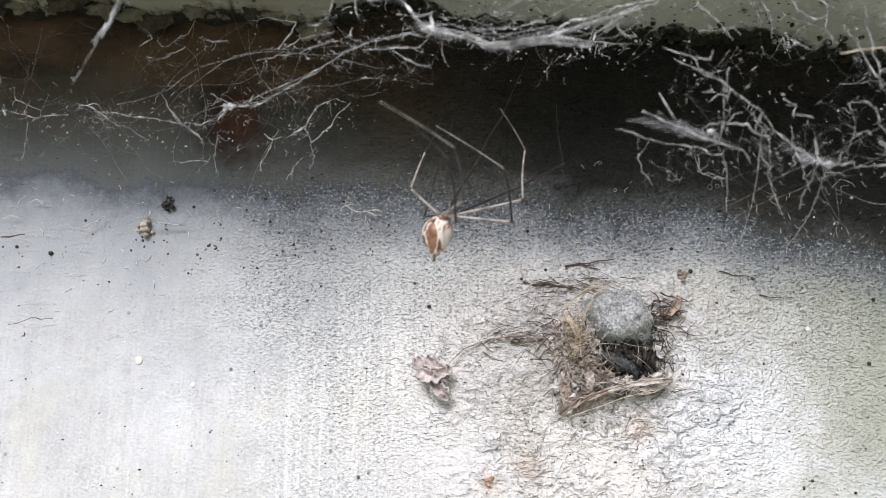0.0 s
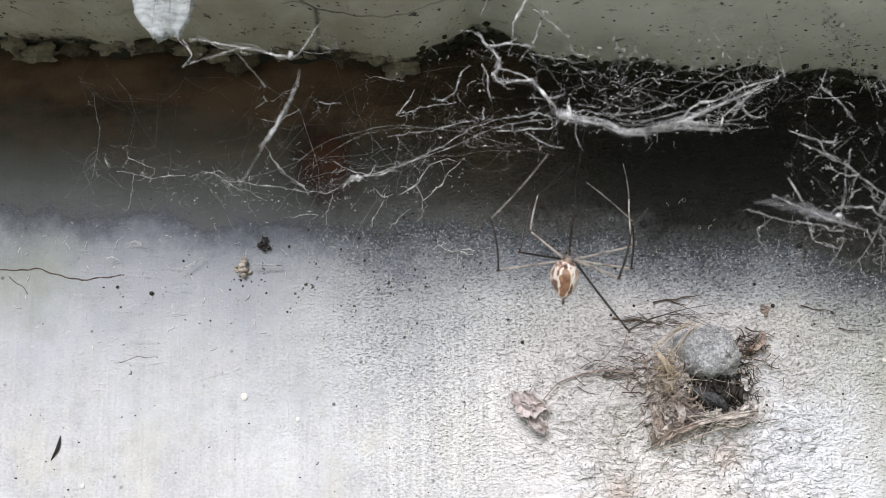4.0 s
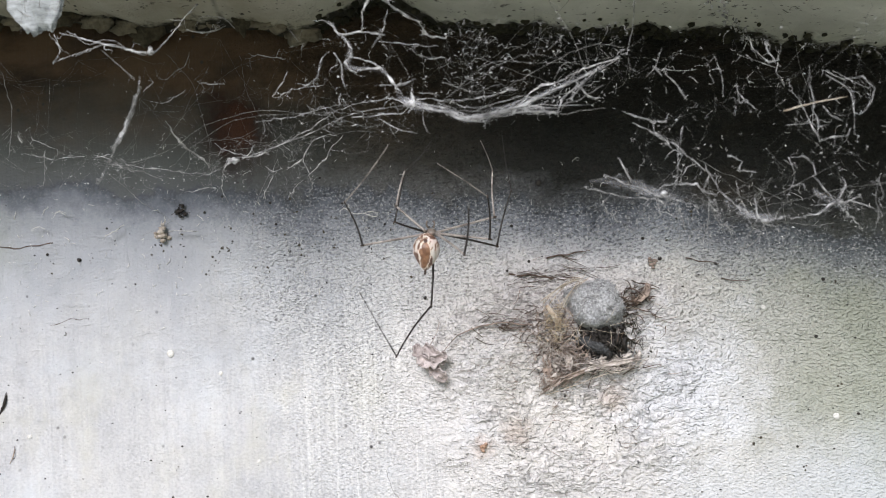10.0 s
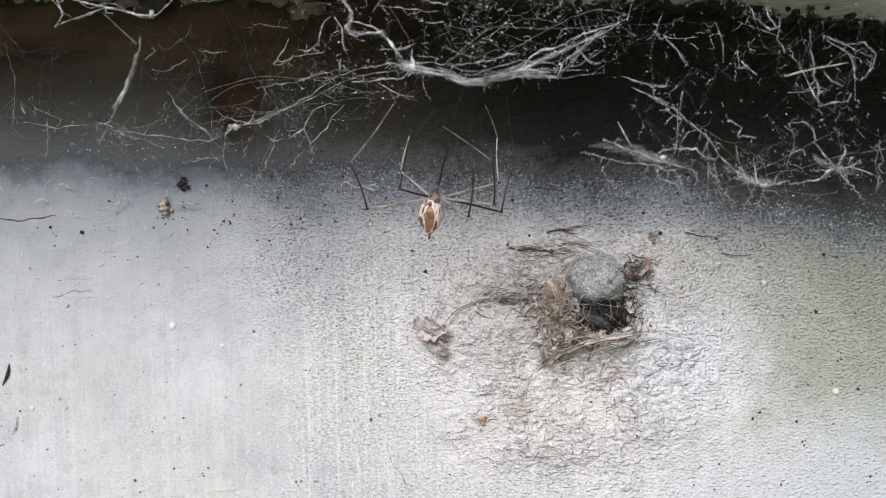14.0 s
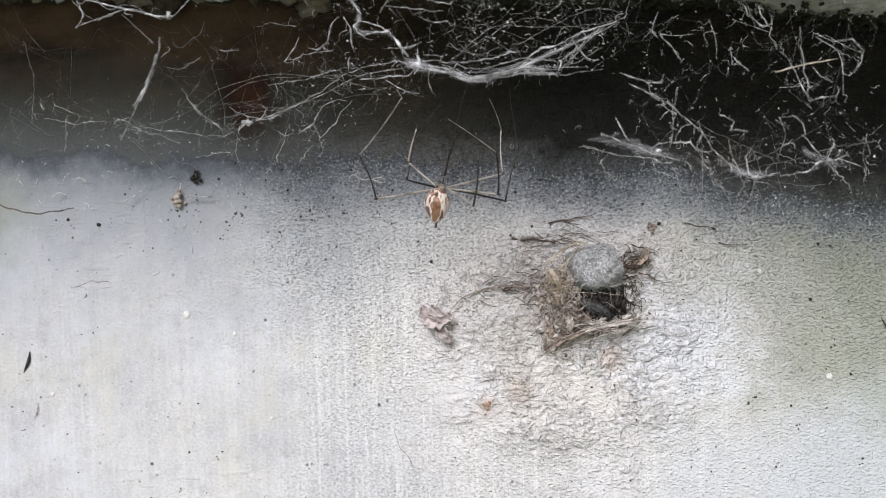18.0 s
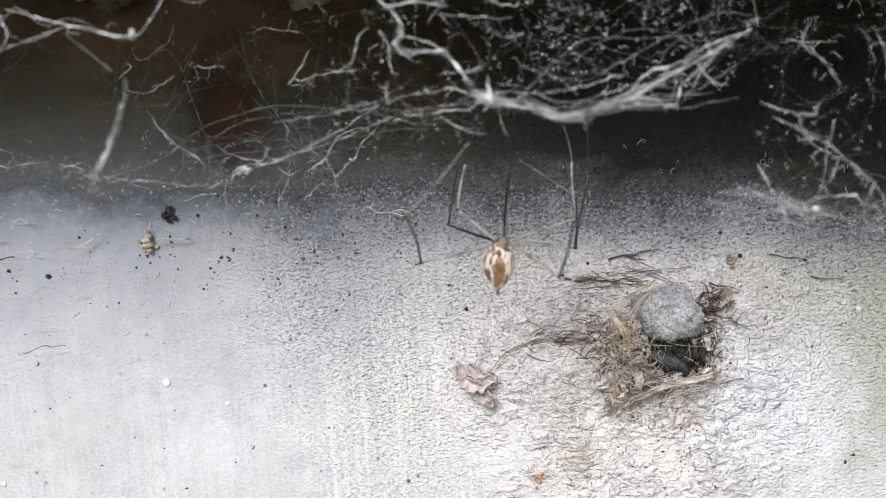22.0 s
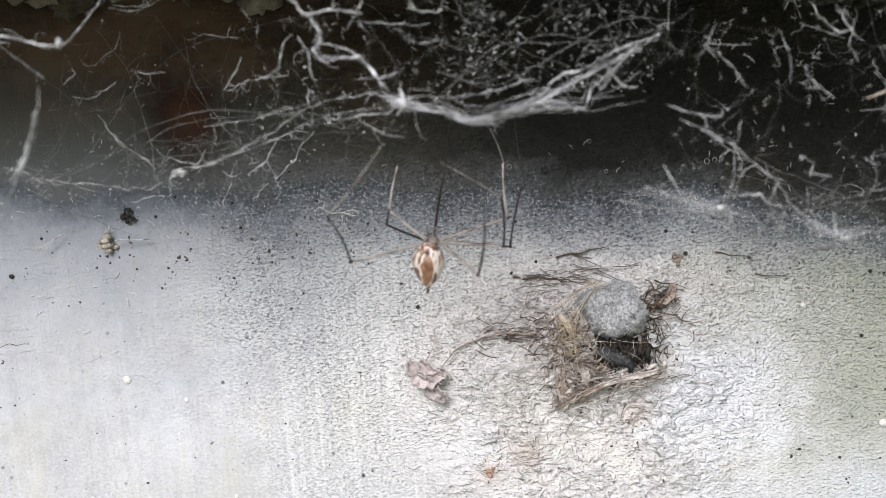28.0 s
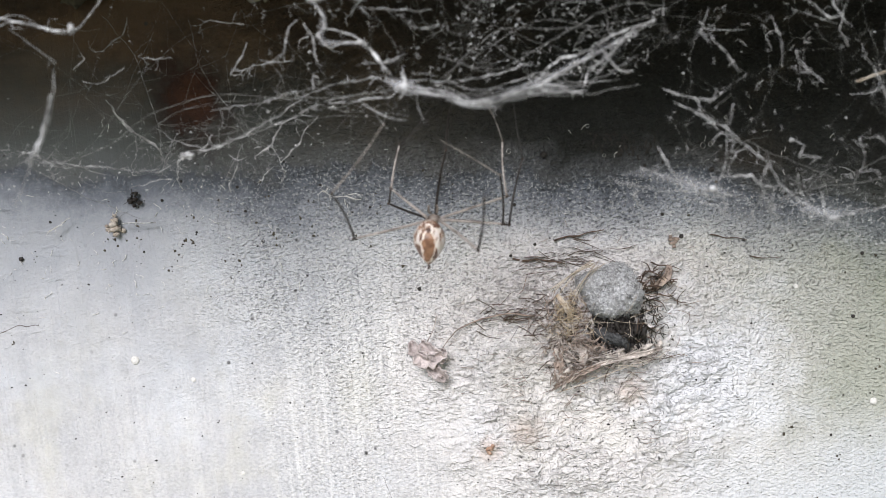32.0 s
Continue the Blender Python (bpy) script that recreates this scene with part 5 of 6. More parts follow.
        o = (a + b) / 2
        ob = part("straw", Geo().tube([q - o for q in glide([a, m, b], 5)], 0.05 * rng.uniform(0.7, 1.3), 5), STRAW)
        ob.location = o * MM
        tagged(ob, "pale dry straw lying over the grey cocoon", "straw", "straws fanned over the cocoon")
    curled_leaf("bark_scrap", [(8.4, 98.0, -4.4), (11.0, 96.8, -2.7), (14.6, 96.5, -1.3)], 0.22, FIBRE, "curled brown bark rim below the debris", "bark scrap", 3, 1.2, 0.7)
    curled_leaf("bark_scrap", [(13.6, 96.9, -1.6), (17.6, 96.4, -0.5), (20.6, 96.5, -0.1), (23.2, 98.0, 0.1)], 0.2, HUSK, "curled pale bark strip along the lower rim", "bark scrap", 5, 1.2, 0.7)
    curled_leaf("bark_scrap", [(9.0, 98.0, 1.6), (9.2, 97.4, -0.6), (8.9, 97.9, -3.2)], 0.4, FIBRE, "crumpled brown bark scrap below the debris", "bark scrap", 9, 0.9, 0.8)
    curled_leaf("bark_scrap", [(11.6, 97.4, 1.8), (12.4, 96.8, 0.4), (12.2, 97.2, -1.4)], 0.35, HUSK, "crumpled tan bark scrap below the debris", "bark scrap", 14, 1.2, 0.8)
    curled_leaf("dry_leaf", [(9.4, 96.6, 8.6), (10.4, 95.8, 7.0), (11.0, 96.4, 5.4)], 0.2, STRAW, "small straw-yellow leaf scrap beside the cocoon", "dry leaf", 21, 0.9)
    curled_leaf("dry_leaf", [(22.8, 98.3, 8.4), (24.2, 97.6, 9.8), (24.8, 98.4, 11.2)], 0.35, FIBRE, "small brown leaf scrap beside the cocoon", "dry leaf", 27, 0.9)
    # the husk on its bent stalk
    husk = empty("flower_husk", (-8.2, 98.6, 1.2))
    tagged(husk, "crumpled pale pink-brown dry flower husk on a bent stalk", "flower husk")
    o = Vector((-8.2, 98.6, 1.2))
    for k, sp in enumerate(([(-10.8, 98.8, 3.2), (-9.6, 97.6, 1.2), (-6.6, 98.4, -1.9)], [(-10.6, 98.6, 1.2), (-8.6, 97.2, 0.6), (-6.0, 98.2, 1.6)],
                            [(-9.4, 98.2, 3.0), (-7.8, 97.4, 1.8), (-6.2, 98.2, 0.2)], [(-8.6, 98.4, -0.4), (-7.2, 97.8, -1.4), (-6.2, 98.8, -2.6)])):
        ob = curled_leaf("petal", sp, 0.62, PETAL, "", "", 30 + k, 1.3, 0.8)
        ob.parent = husk
        ob.location = ob.location - o * MM
        for key in ("label", "category"):
            if key in ob:
                del ob[key]
    line = shaken(glide([(-6.4, 98.4, 2.0), (-4.6, 98.9, 4.0), (-1.5, 99.0, 5.3), (2.5, 98.7, 6.0), (6.5, 98.3, 5.6)], 8), 0.12, 0.7, 4)
    part("stalk", Geo().tube([q - o for q in line], [(0.07 + 0.003 * i) * (0.7 + 0.6 * abs(noise.noise(q * 0.8))) for i, q in enumerate(line)], 6), FIBRE, husk)
    part("stem_tip", Geo().tube([q - o for q in shaken(glide([(-8.6, 98.4, 2.8), (-7.4, 98.6, 5.0), (-7.0, 99.0, 6.4)], 5), 0.1, 0.7, 6)], 0.09, 5), HUSK, husk)
    # twigs on the wall above the nest
    for k, (a, b, r) in enumerate((((9.9, 99.4, 15.6), (16.6, 99.3, 16.6), 0.14), ((4.0, 99.4, 13.4), (11.0, 99.0, 12.4), 0.16), ((11.8, 99.4, 15.9), (14.6, 99.5, 15.1), 0.1),
                                 ((22.4, 98.6, 11.6), (26.4, 98.8, 10.6), 0.12), ((30.8, 99.6, 14.6), (35.6, 99.6, 13.8), 0.10), ((36, 99.6, 11.4), (40, 99.6, 11.0), 0.08))):
        a, b = Vector(a), Vector(b)
        o = (a + b) / 2
        q = shaken(glide([a - o, (b - a) * 0.05, b - o], 6), 0.35, 0.5, k * 5)
        ob = part("twig", Geo().tube(q, [r * (1 - 0.05 * i) for i in range(len(q))], 6), DARK_FIBRE)
        ob.location = o * MM
        tagged(ob, "thin dark twig stuck to the wall above the debris", "twig", "twigs on the wall")


build_nest()


# ---- droppings, crumbs, drops and slivers on the wall ----
def on_wall(x, z, proud=0.0):
    return Vector((x, 100 - wall_relief(x, z) - proud, z)) * MM


def build_specks():
    dots = ((-9.1, 10.2, .45), (49.4, 2.2, .42), (50.8, 10.7, .42), (9.2, 27.2, .75), (-65.2, 18.5, .55), (-33.2, 26.2, .35), (-44.0, 25.2, .35), (-32.4, 22.8, .35),
            (4.8, 20.8, .4), (24.6, 18.0, .4), (27.0, 14.8, .5), (-60.4, 23.4, .3), (-41.0, 27.6, .3), (-39.6, 20.4, .26), (-36.0, 24.6, .3), (-70.6, 19.6, .4),
            (31.4, 23.5, .6), (55.0, -9.5, .35), (3.8, 13.9, .35), (41.0, 19.4, .32), (46.0, -14.2, .3), (-24.6, 13.2, .24), (-56.0, 14.2, .24), (-15.0, 22.0, .26),
            (7.2, 15.2, .36), (-21.6, 25.6, .3), (-26.4, 29.2, .32), (-47.4, 18.2, .24), (29.8, 20.8, .3), (52.5, 18.5, .3))
    for k, (x, z, r) in enumerate(dots):
        r *= 0.62
        ob = part("dropping", Geo().lump((0, 0, 0), (r, r * 0.8, r * 0.9), k, 0.35, 7, 10), PELLET)
        ob.location = on_wall(x, z, r * 0.4)
        tagged(ob, "tiny black insect dropping stuck to the concrete", "dropping", "droppings on the wall")
    for k, (x, z, r) in enumerate(((-50.6, 2.8, .62), (-42.5, -0.6, .36), (-36.8, -14.8, .3), (51.8, -9.8, .5), (42.0, 6.8, .34), (-75.0, -10.0, .4))):
        ob = part("white_spot", Geo().lump((0, 0, 0), (r, r * 0.3, r), k + 60, 0.2, 7, 14), CHALK)
        ob.location = on_wall(x, z, r * 0.05)
        tagged(ob, "small round white lime drop on the concrete", "lime drop", "lime drops on the wall")
    # two insect remains wrapped in silk
    for k, (x, z, r, mat, label) in enumerate(((-47.9, 25.7, .85, PELLET, "black dried insect remains on the wall"), (-51.3, 22.2, 1.25, TAN, "tan crumb of wrapped insect remains on the wall"))):
        ob = empty("insect_remains", tuple(on_wall(x, z, r * 0.5) / MM))
        tagged(ob, label, "insect remains")
        g = Geo()
        rng = random.Random(k + 3)
        for i in range(16):
            s = r * rng.uniform(0.18, 0.5)
            g.lump(Vector((rng.gauss(0, 0.5), rng.gauss(0, 0.25), rng.gauss(0, 0.5))) * r, (s, s * 0.8, s * 0.7), i + k * 9, 0.7, 6, 9)
        part("body", g, mat, ob)
        g = Geo()
        for i in range(7):
            d = rand_dir(rng) * rng.uniform(1.2, 2.6)
            d.y = -abs(d.y) * 0.3
            g.tube(shaken([d * 0.1, d * 0.5, d * 0.8, d], 0.3, 0.8, i + k), 0.05, 4)
        part("legs", g, mat if k == 0 else HUSK, ob)
    thread = part("silk_thread", Geo().tube(shaken([Vector((-49.5, 98.6, 22.3)), Vector((-48, 98.4, 22.4)), Vector((-46.4, 98.6, 22.2)), Vector((-44.8, 98.8, 22.3))], 0.2, 0.6, 2), 0.09, 5), SILK)
    tagged(thread, "short pale silk thread on the wall", "silk thread")
    # silk scraps clinging to the wall
    for k, pts in enumerate((((-21.8, 98.8, 24.2), (-21, 98.8, 24.7), (-19.4, 98.8, 23.8), (-17.8, 98.8, 23.8), (-16.1, 98.8, 23.1)),
                             ((-21, 98.8, 24.7), (-20.4, 98.8, 25.4)),
                             ((-17.8, 98.8, 23.8), (-16.7, 98.8, 24.1), (-15.7, 98.8, 23.8)),
                             ((-60.6, 98.8, 21.5), (-59.1, 98.8, 22.6), (-56.8, 98.8, 23.7)),
                             ((-68.7, 98.8, 26.1), (-67.5, 98.8, 26.4), (-66.4, 98.8, 25.9)),
                             ((-72.5, 98.8, 23.7), (-71.1, 98.8, 24.2), (-70.2, 98.8, 23.8)))):
        o = Vector(pts[0])
        scrap = branch(None, [Vector(q) - o for q in pts], 0.11, 300 + k, 0.8, CHALK, "silk_scrap")
        scrap.location = o * MM
        tagged(scrap, "short kinked white silk scrap clinging to the concrete", "silk scrap", "silk scraps on the wall")
    # slivers
    for k, (a, b) in enumerate((((-78.6, -2.6), (-79.9, -6.2)), ((59.6, -0.8), (61.6, -7.2)), ((-77.6, -11.4), (-78.6, -14.4)))):
        m = Vector(((a[0] + b[0]) / 2 + 0.3, 0, (a[1] + b[1]) / 2))
        q = glide([Vector((a[0], 0, a[1])) - m, Vector((0.1, -0.2, 0)), Vector((b[0], 0, b[1])) - m], 5)
        r = 0.26 if k < 2 else 0.10
        ob = part("dark_sliver", Geo().tube(q, [r * math.sin(math.pi * (i + 0.6) / (len(q) + 0.4)) for i in range(len(q))], 6, 0.6), PELLET if k < 2 else FIBRE)
        ob.location = on_wall(m.x, m.z, 0.1)
        tagged(ob, "thin black bark sliver stuck to the concrete" if k < 2 else "thin faded brown bark sliver stuck to the concrete", "sliver", "slivers on the wall")
    # a cluster of black specks below the grime's edge
    g = Geo()
    rng = random.Random(52)
    for i in range(90):
        x, z = rng.gauss(20.8, 2.2), rng.gauss(27.4, 0.8)
        z -= (x - 20.8) * 0.3
        w = rng.uniform(0.08, 0.22)
        g.lump((x, 100 - wall_relief(x, z), z), (w, 0.05, w * rng.uniform(0.8, 2.0)), i, 0.7, 4, 7)
    tagged(part("black_specks", g, PELLET), "cluster of tiny black mould specks on the concrete", "mould specks", kind="stuff")
    # hairline cracks filled with dirt
    for k, pts in enumerate((((-95, 22.4), (-84, 22.6), (-77, 20.9), (-69.4, 21.6)), ((-70.6, 8.2), (-67.4, 9.0), (-64.0, 8.6)), ((-88, 21.6), (-86, 20.0), (-85, 18.8)), ((-16.6, -16.4), (-15.9, -19.0), (-14.2, -21.4), (-13.5, -23.6)))):
        q = [on_wall(p.x, p.z, -0.02) / MM for p in shaken(glide([(x, 0, z) for x, z in pts], 9), 0.5, 0.5, k)]
        r = (0.20, 0.10, 0.13, 0.07)[k]
        ob = part("crack_line", Geo().tube(q, [r * (0.6 + 0.6 * abs(noise.noise(p * 0.7))) for p in q], 5, 0.5), DARK_FIBRE)
        tagged(ob, "dirt-filled hairline crack in the concrete wall", "crack", "cracks in the wall", "structure")
    for k, (x, z) in enumerate(((-0.8, -13.2), (25.8, 14.2))):
        g = Geo()
        rng = random.Random(k + 30)
        for i in range(9):
            d = rand_dir(rng) * rng.uniform(0.2, 0.9)
            d.y = -abs(d.y) * 0.3
            g.lump(d, (0.3, 0.2, 0.22), i, 0.7, 5, 7)
        ob = part("orange_crumb", g, RUST if k == 0 else FIBRE)
        ob.location = on_wall(x, z, 0.1)
        tagged(ob, "small rusty orange crumb on the concrete", "crumb", "crumbs on the wall")
    # countless grit and lint on the face
    rng = random.Random(91)
    g = Geo()
    for i in range(700):
        x, z = rng.uniform(-92, 72), rng.uniform(-30, 34)
        s = 0.035 + 0.10 * rng.random() ** 2.5
        g.lump((x, 100 - wall_relief(x, z), z), (s * rng.uniform(1, 2), s, s), i, 0.4, 3, 5)
    tagged(part("grit", g, PELLET), "fine dark grit on the concrete", "grit", kind="stuff")
    g = Geo()
    for i in range(60):
        x, z = rng.gauss(-34, 16), rng.gauss(21, 4.5)
        if i >= 36:
            x, z = rng.uniform(-70, 66), rng.uniform(-28, 24)
        for k in range(rng.randint(1, 4)):
            w = rng.uniform(0.06, 0.17)
            dx, dz = rng.gauss(0, 0.35), rng.gauss(0, 0.5)
            g.lump((x + dx, 100 - wall_relief(x + dx, z + dz), z + dz), (w * rng.uniform(0.7, 1.6), 0.04, w * rng.uniform(0.6, 1.7)), i * 5 + k, 0.9, 5, 8)
    tagged(part("dirt_smudges", g, MORTAR), "small dark dirt smudges on the concrete", "dirt", kind="stuff")
    g = Geo()
    for i in range(300):
        x, z = rng.uniform(-80, 60), rng.gauss(19, 8)
        d = rand_dir(rng) * rng.uniform(0.1, 0.5)
        d.y *= 0.2
        c = Vector((x, 99.92 - wall_relief(x, z), z))
        g.tube(shaken([c - d, c - d * 0.3, c + d * 0.3, c + d], 0.3, 1.6, i), rng.uniform(0.02, 0.045), 4)
    for i in range(110):
        x, z = rng.uniform(-88, -18), rng.uniform(10, 30)
        d = rand_dir(rng) * rng.uniform(0.15, 0.8)
        d.y *= 0.2
        c = Vector((x, 99.95 - wall_relief(x, z), z))
        g.tube(shaken([c - d, c - d * 0.3, c + d * 0.3, c + d], 0.35, 1.6, i + 700), rng.uniform(0.025, 0.055), 4)
    tagged(part("lint", g, CHALK), "pale lint and silk scraps clinging to the concrete", "lint", kind="stuff")
    g = Geo()
    for i in range(26):
        x, z = rng.uniform(-20, 45), rng.uniform(14, 32)
        r = rng.uniform(0.14, 0.34)
        if i < 2:
            x, z, r = ((-38.2, 12.0, 0.9), (-34.1, -14.3, 0.45))[i]
        q = [Vector((x + r * math.cos(a), 99.85 - wall_relief(x, z), z + r * 1.1 * math.sin(a))) for a in [k * math.pi / 6 for k in range(13)]]
        g.tube(q, 0.022, 4)
    tagged(part("ring_marks", g, CHALK), "tiny pale lime rings left by drops on the wall", "lime rings", kind="stuff")
    g = Geo()
    for i in range(140):
        x, z = rng.gauss(13, 8), rng.gauss(-1, 7)
        d = Vector((rng.gauss(0, 1), -0.1, rng.gauss(0, 0.4))).normalized() * rng.uniform(0.4, 1.5)
        c = Vector((x, 99.75 - wall_relief(x, z), z))
        g.tube(shaken([c - d, c - d * 0.3, c + d * 0.3, c + d], 0.3, 0.9, i), 0.035, 4)
    tagged(part("root_scraps", g, FIBRE), "short brown root scraps on the rough patch", "root scraps", kind="stuff")


build_specks()


# ---- the spider ----
def spider_row(t):
    """Where the spider hangs (mm) at t seconds."""
    keys = ((0.0, -5.2, 74.8, 17.3), (1.0, -4.9, 75.0, 17.1), (2.5, -4.3, 75.0, 16.9), (4.5, -4.8, 76.4, 20.3), (7.5, -4.7, 76.4, 20.4), (8.2, -5.6, 76.4, 19.8), (9.0, -5.2, 76.4, 19.6), (10.2, -5.6, 76.4, 19.6),
            (11.0, -5.6, 76.4, 19.8), (12.0, -4.9, 76.4, 20.5), (14.0, -5.0, 76.4, 20.0), (17.0, -5.0, 76.4, 20.1), (19.0, -4.7, 76.4, 20.4), (24.0, -4.8, 76.4, 20.4), (28.0, -4.9, 76.4, 20.4), (32.0, -4.9, 76.4, 20.8))
    for a, b in zip(keys, keys[1:]):
        if t <= b[0]:
            f = (t - a[0]) / (b[0] - a[0])
            f = f * f * (3 - 2 * f)
            return Vector(a[1:]).lerp(Vector(b[1:]), f) * MM
    return Vector(keys[-1][1:]) * MM


def spider_turn(t):
    """How far the spider is turned about its hanging line (degrees)."""
    return float(np.interp(t, (0, 1, 2, 2.5, 4.5), (-18, -18, -9, -7, 0)))


def aim(d, at=(0, 0, 0)):
    """A pose at a place (mm) whose z axis runs along d."""
    return Matrix.Translation(Vector(at) * MM) @ Vector(d).to_track_quat("Z", "Y").to_matrix().to_4x4()


def limb(length, r0, r1, seed, bow=0.0):
    n = 12
    pts = [(bow * length * math.sin(math.pi * i / n), 0, length * i / n) for i in range(n + 1)]
    rad = [r0 + (r1 - r0) * i / n for i in range(n + 1)]
    rad[0] *= 1.15
    return Geo().tube(pts, rad, 8)


def build_leg(parent, hip, knee, ankle, tip, seed, skins=(0, 0, 0)):
    """A leg: femur with a dark knee, tibia and thin metatarsus as its sub-parts."""
    hip, knee, ankle, tip = map(Vector, (hip, knee, ankle, tip))
    l1, l2, l3 = (knee - hip).length, (ankle - knee).length, (tip - ankle).length
    # 0 is the plain skin, 1 the copy with light painted in
    skin = [(LEG, LEG_LIT)[k] for k in skins]
    leg = part("leg", limb(l1, 0.16, 0.125, seed, 0.02), skin[0], parent)
    m1, m2, m3 = aim(knee - hip, hip), aim(ankle - knee, knee), aim(tip - ankle, ankle)
    leg.matrix_basis = m1
    shin = part("tibia", limb(l2, 0.13, 0.10, seed + 1, 0.03), skin[1], leg)
    shin.matrix_basis = m1.inverted() @ m2
    foot = part("metatarsus", limb(l3, 0.085, 0.035, seed + 2, 0.02), skin[2], leg)
    foot.matrix_basis = m1.inverted() @ m3
    part("knee", Geo().lump((0, 0, l1), (0.165, 0.165, 0.32), seed, 0.1, 6, 8), LEG_DARK, leg, "dark knee joint")
    cuff = part("ankle_ring", Geo().lump((0, 0, l2), (0.125, 0.125, 0.25), seed, 0.1, 6, 8), LEG_DARK, leg, "dark ankle joint")
    cuff.matrix_basis = shin.matrix_basis
    return leg, shin, foot, cuff, (l1, l2, l3)


def build_spider():
    body = empty("spider")
    tagged(body, "small brown and cream long-legged spider hanging from its web", "spider")
    body.location = spider_row(0)
    # hanging pear-shaped abdomen, drawn out to a point
    rings, sides = 26, 28
    rows = []
    for i in range(rings + 1):
        t = i / rings
        z = 2.4 - 4.95 * t
        w = 1.66 * (math.sin(math.pi * min(1, t * 1.02)) ** 0.62) * (1.12 - 0.62 * t ** 2.2) * (1 if t < 0.96 else 0.6)
        row = []
        for k in range(sides):
            a = 2 * math.pi * k / sides
            d = Vector((math.cos(a) * w, math.sin(a) * w * 0.95 - 0.25 * math.sin(math.pi * t), z))
            row.append(d + 0.06 * noise.noise_vector(d * 1.5))
        rows.append(row + [row[0]])
    abdomen = part("abdomen", Geo().sheet(rows), ABDOMEN, body, "brown abdomen with cream streaks, pointed below")
    abdomen.matrix_basis = pose(-0.0006, -0.0005, -0.0022, -8, 6, 8)
    part("spinneret", Geo().lump((0, 0, -2.6), (0.18, 0.18, 0.3), 2, 0.2, 6, 8), LEG_DARK, abdomen, "dark tip")
    head = part("head", Geo().lump((0, 0.45, 0.1), (0.72, 0.7, 0.55), 6, 0.12, 14, 18), HEAD, body, "pale brown head and chest")
    for sx in (-1, 1):
        part("palp", Geo().tube([(sx * 0.35, 0.3, 0.7), (sx * 0.5, 0.35, 1.2), (sx * 0.4, 0.2, 1.55)], [0.13, 0.11, 0.14], 7), HEAD, head)
        part("eye", Geo().lump((sx * 0.22, 0.45, 0.85), (0.1, 0.08, 0.1), 1, 0, 6, 8), EYE_MAT, head)
    poses = (((-0.6, -0.3, 0.3), (-4.2, 0.4, 3.6), (-3.1, 1.9, 8.2), (0.8, -2.4, 10.5)),
             ((-0.6, 0.4, 0.2), (-5.4, 7.0, 1.9), (-4.0, 7.6, 7.9), (0.5, 1.6, 11.8)),
             ((0.7, 0.0, 0), (7.2, 0.9, -1.0), (7.2, -1.6, 4.1), (1.7, -6.4, 7.8)),
             ((0.6, -0.5, 0), (4.4, -8.1, -2.7), (5.3, -12.4, 2.2), (5.4, -20.0, 2.6)),
             ((0.6, 0.3, 0.1), (7.9, 2.9, 1.8), (7.9, 4.2, 7.8), (6.6, -0.6, 11.0)))
    for k, p in enumerate(poses):
        build_leg(body, *p, k * 3, ((1, 1, 0), (0, 0, 0), (1, 0, 1), (1, 0, 0), (1, 1, 1))[k])
    feelers = []
    for k, (hip, l1, l2, l3, skins) in enumerate((((0.2, 0.1, 0.3), 9.2, 9.2, 10.5, (0, 0, 0)), ((0.7, 0.1, 0.0), 9.9, 7.8, 10.2, (0, 0, 0)), ((-0.7, 0.0, 0.0), 7.9, 8.1, 9.1, (1, 0, 1)))):
        x, y, z = hip
        feelers.append((Vector(hip), build_leg(body, hip, (x, y, z + l1), (x, y, z + l1 + l2), (x, y, z + l1 + l2 + l3), 50 + k, skins)))
    return body, feelers


spider, feelers = build_spider()

# the three searching legs: seconds, then how each of the three pieces points (degrees round, degrees up)
MIDDLE = (((0, 166, 50), (7.5, 166, 50), (7.75, 75, 5), (8, -5, -51), (8.3, -51, -82), (8.6, -5, -84), (9, -67, -71), (9.5, 29, -85), (10, -28, -84), (10.5, -17, -85), (11, -48, -83), (11.5, 4, -47), (11.75, 75, 5), (12, 166, 50), (32, 166, 50)),
          ((0, 166, 52), (7.5, 166, 52), (8, -170, -22), (8.3, -154, -58), (8.6, -56, -66), (9, -70, -47), (9.5, -61, -63), (10, -27, -33), (10.5, -5, -29), (11, 14, 12), (11.5, 3, 22), (12, 166, 52), (32, 166, 52)),
          ((0, 150, 62), (7.5, 150, 62), (8, -174, -12), (8.3, -170, 14), (8.6, -100, 10), (9, -48, -2), (9.5, -49, 11), (10, -22, 48), (10.5, -5, 70), (11, 18, 45), (11.5, 20, 60), (12, 150, 62), (32, 150, 62)))
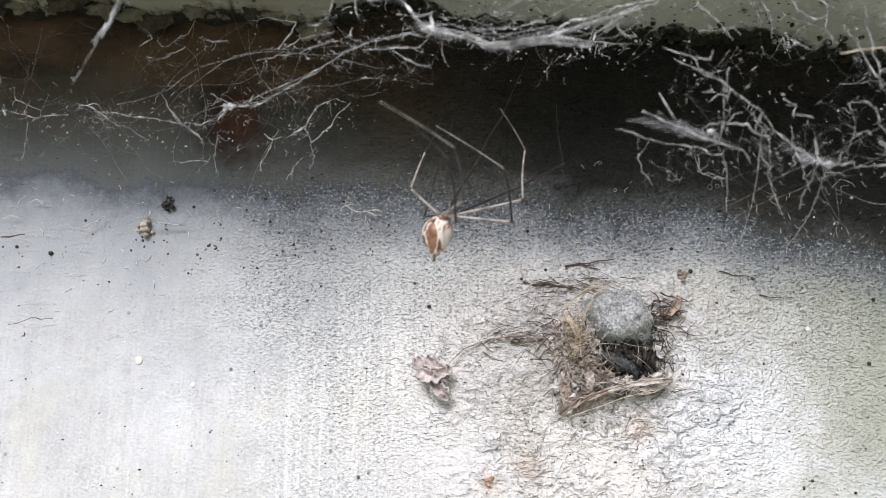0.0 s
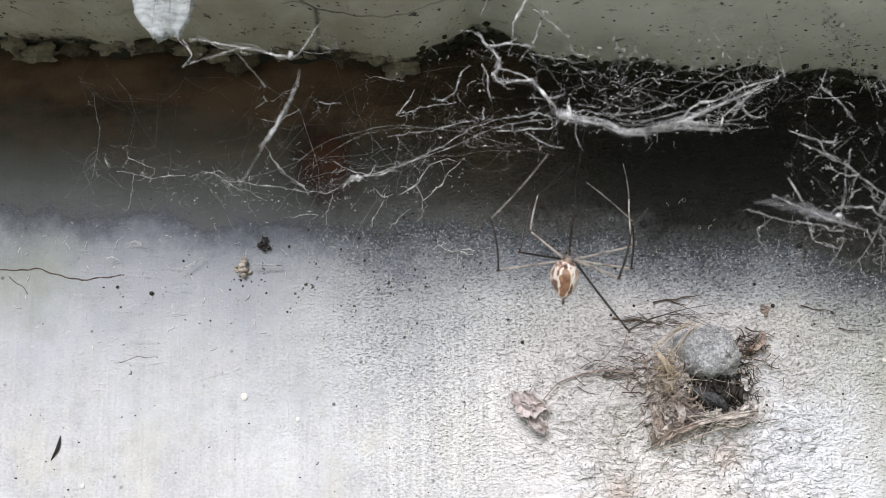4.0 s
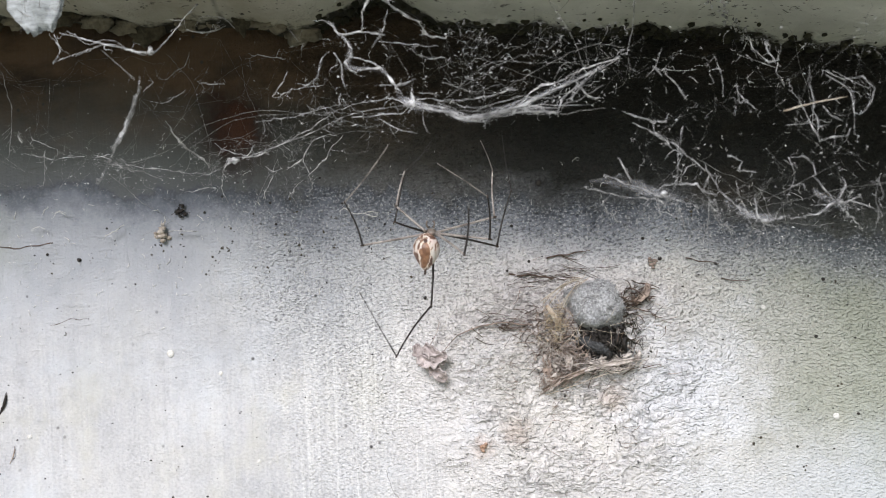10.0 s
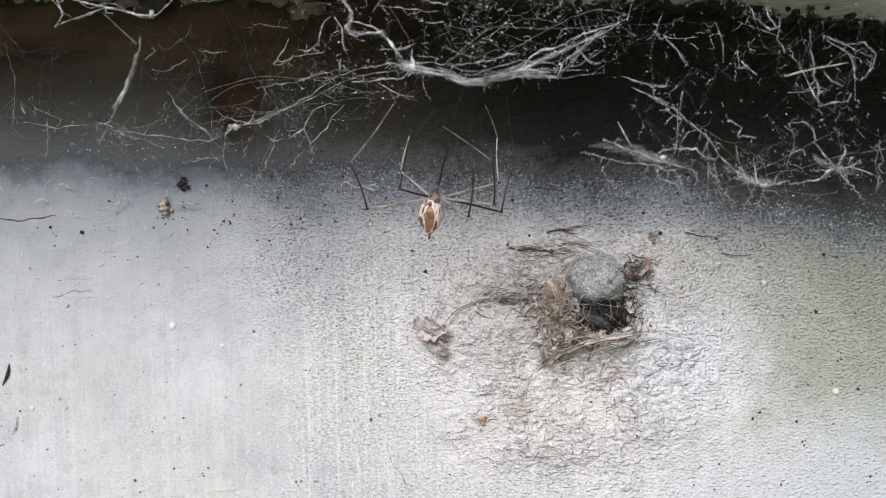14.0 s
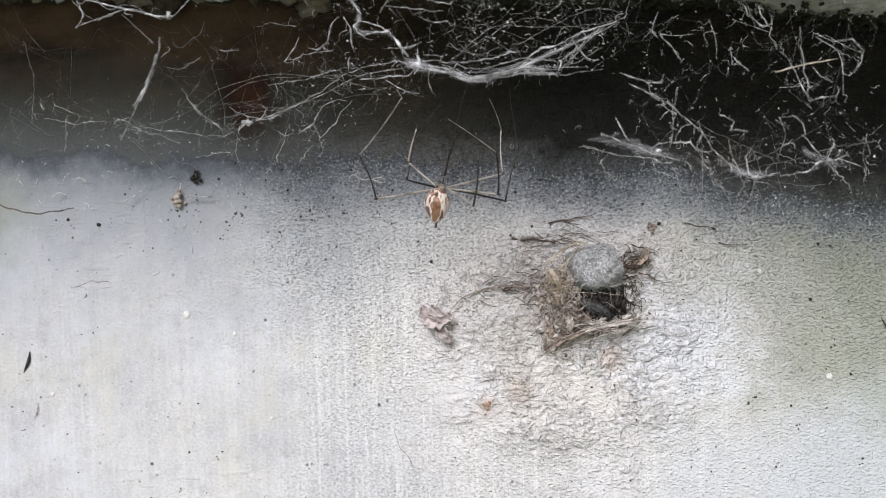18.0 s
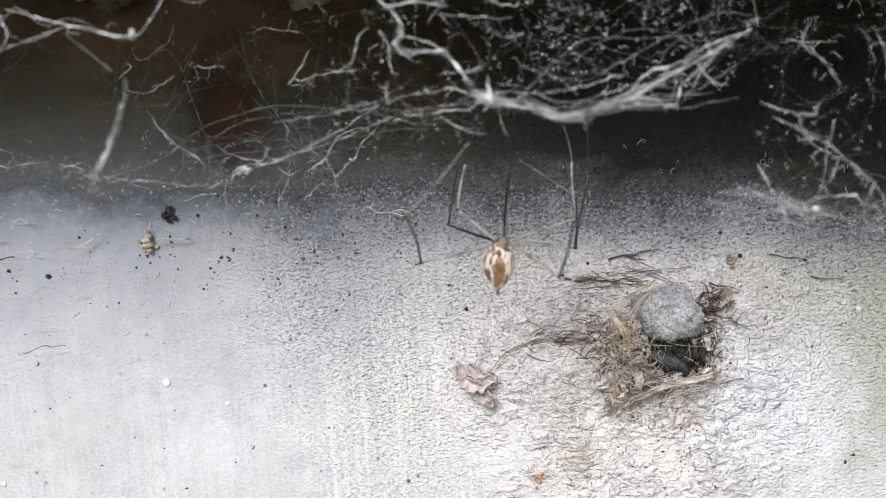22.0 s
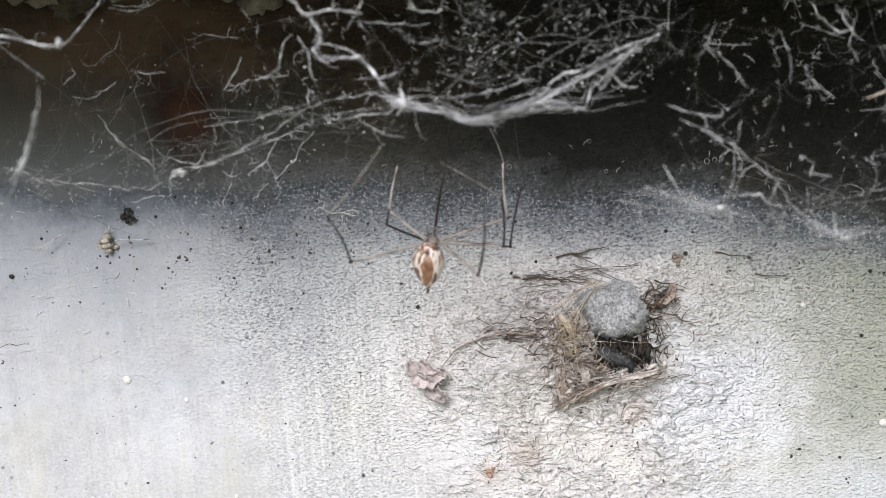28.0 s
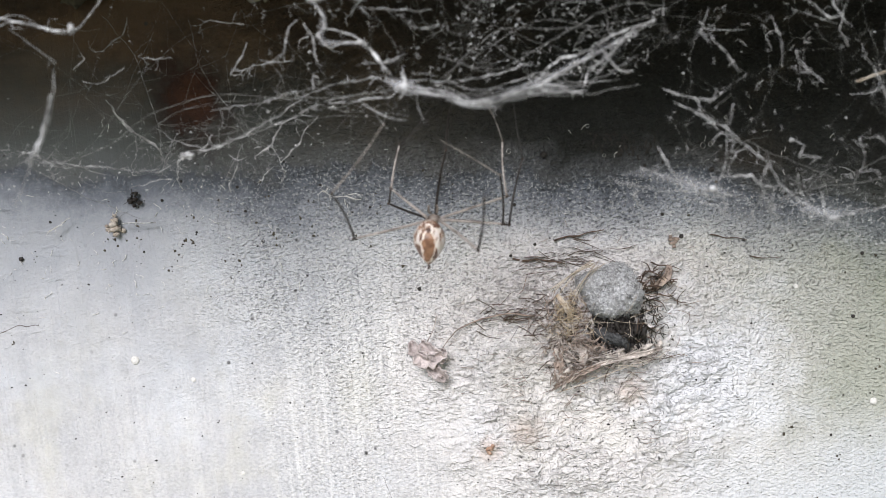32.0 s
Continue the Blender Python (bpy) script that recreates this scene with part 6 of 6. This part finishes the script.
OUTER = (((0, 142, 26), (2.5, 142, 26), (3.3, 131, -9), (4.0, 80, -55), (4.5, -16, -70), (5, 13, -87), (5.5, 32, -87), (6, 67, -85), (6.3, -69, -80), (6.5, -59, -82), (6.95, 131, -9), (32, 131, -9)),
         ((0, 142, 30), (2.5, 142, 30), (3.3, 150, 40), (4.0, 150, 10), (4.5, 172, -12), (5, 125, -68), (5.5, 80, -59), (6, 76, -63), (6.3, 87, -61), (6.5, 165, -28), (6.95, 118, 72), (32, 118, 72)),
         ((0, -159, 65), (2.5, -159, 65), (3.3, 160, 60), (4.0, 120, 10), (4.5, 170, -8), (5, 60, -35), (5.5, 100, -22), (6, 52, -29), (6.3, 150, -19), (6.5, 171, -10), (6.95, -8, 39), (32, -8, 39)))
FRONT = (((0, 40, 0), (1.5, 40, 0), (2.0, -69, -8), (32, -69, -8)),
         ((0, 15, 20), (1.5, 15, 20), (2.0, -5, 36), (32, -5, 36)),
         ((0, -20, 10), (1.5, -20, 10), (2.0, 55, 38), (32, 55, 38)))


def pointing(az, el):
    a, e = radians(az), radians(el)
    return Vector((math.cos(e) * math.sin(a), -math.cos(e) * math.cos(a), math.sin(e)))


def piece_way(keys, t):
    """Where a piece points at t, turned evenly from key to key."""
    for a, b in zip(keys, keys[1:]):
        if t <= b[0]:
            f = (t - a[0]) / (b[0] - a[0])
            f = f * f * (3 - 2 * f)
            return pointing(*a[1:]).slerp(pointing(*b[1:]), f)
    return pointing(*keys[-1][1:])


def motions():
    walk(spider, [(t, Matrix.Translation(spider_row(t)) @ pose(0, 0, 0, 0, 0, spider_turn(t))) for t in [i * 0.5 for i in range(65)]])
    for (hip, (leg, shin, foot, cuff, (l1, l2, l3))), keys in zip(feelers, (MIDDLE, OUTER, FRONT)):
        first = keys[0][1][0]
        last = keys[0][-2][0]
        times = [0.0, *[first + 0.1 * i for i in range(round((last - first) * 10) + 1)], 32.0]
        rows = [[], [], [], []]
        ways = [piece_way(k, 0) for k in keys]
        turns = [aim(d).to_quaternion() for d in ways]
        for t in times:
            now = [piece_way(k, t) for k in keys]
            turns = [a.rotation_difference(b) @ q for a, b, q in zip(ways, now, turns)]
            ways = now
            knee = hip + now[0] * l1
            ankle = knee + now[1] * l2
            m1, m2, m3 = (Matrix.Translation(p * MM) @ q.to_matrix().to_4x4() for p, q in zip((hip, knee, ankle), turns))
            for r, m in zip(rows, (m1, m1.inverted() @ m2, m1.inverted() @ m3, m1.inverted() @ m2)):
                r.append((t, m))
        for ob, r in zip((leg, shin, foot, cuff), rows):
            walk(ob, r)


motions()
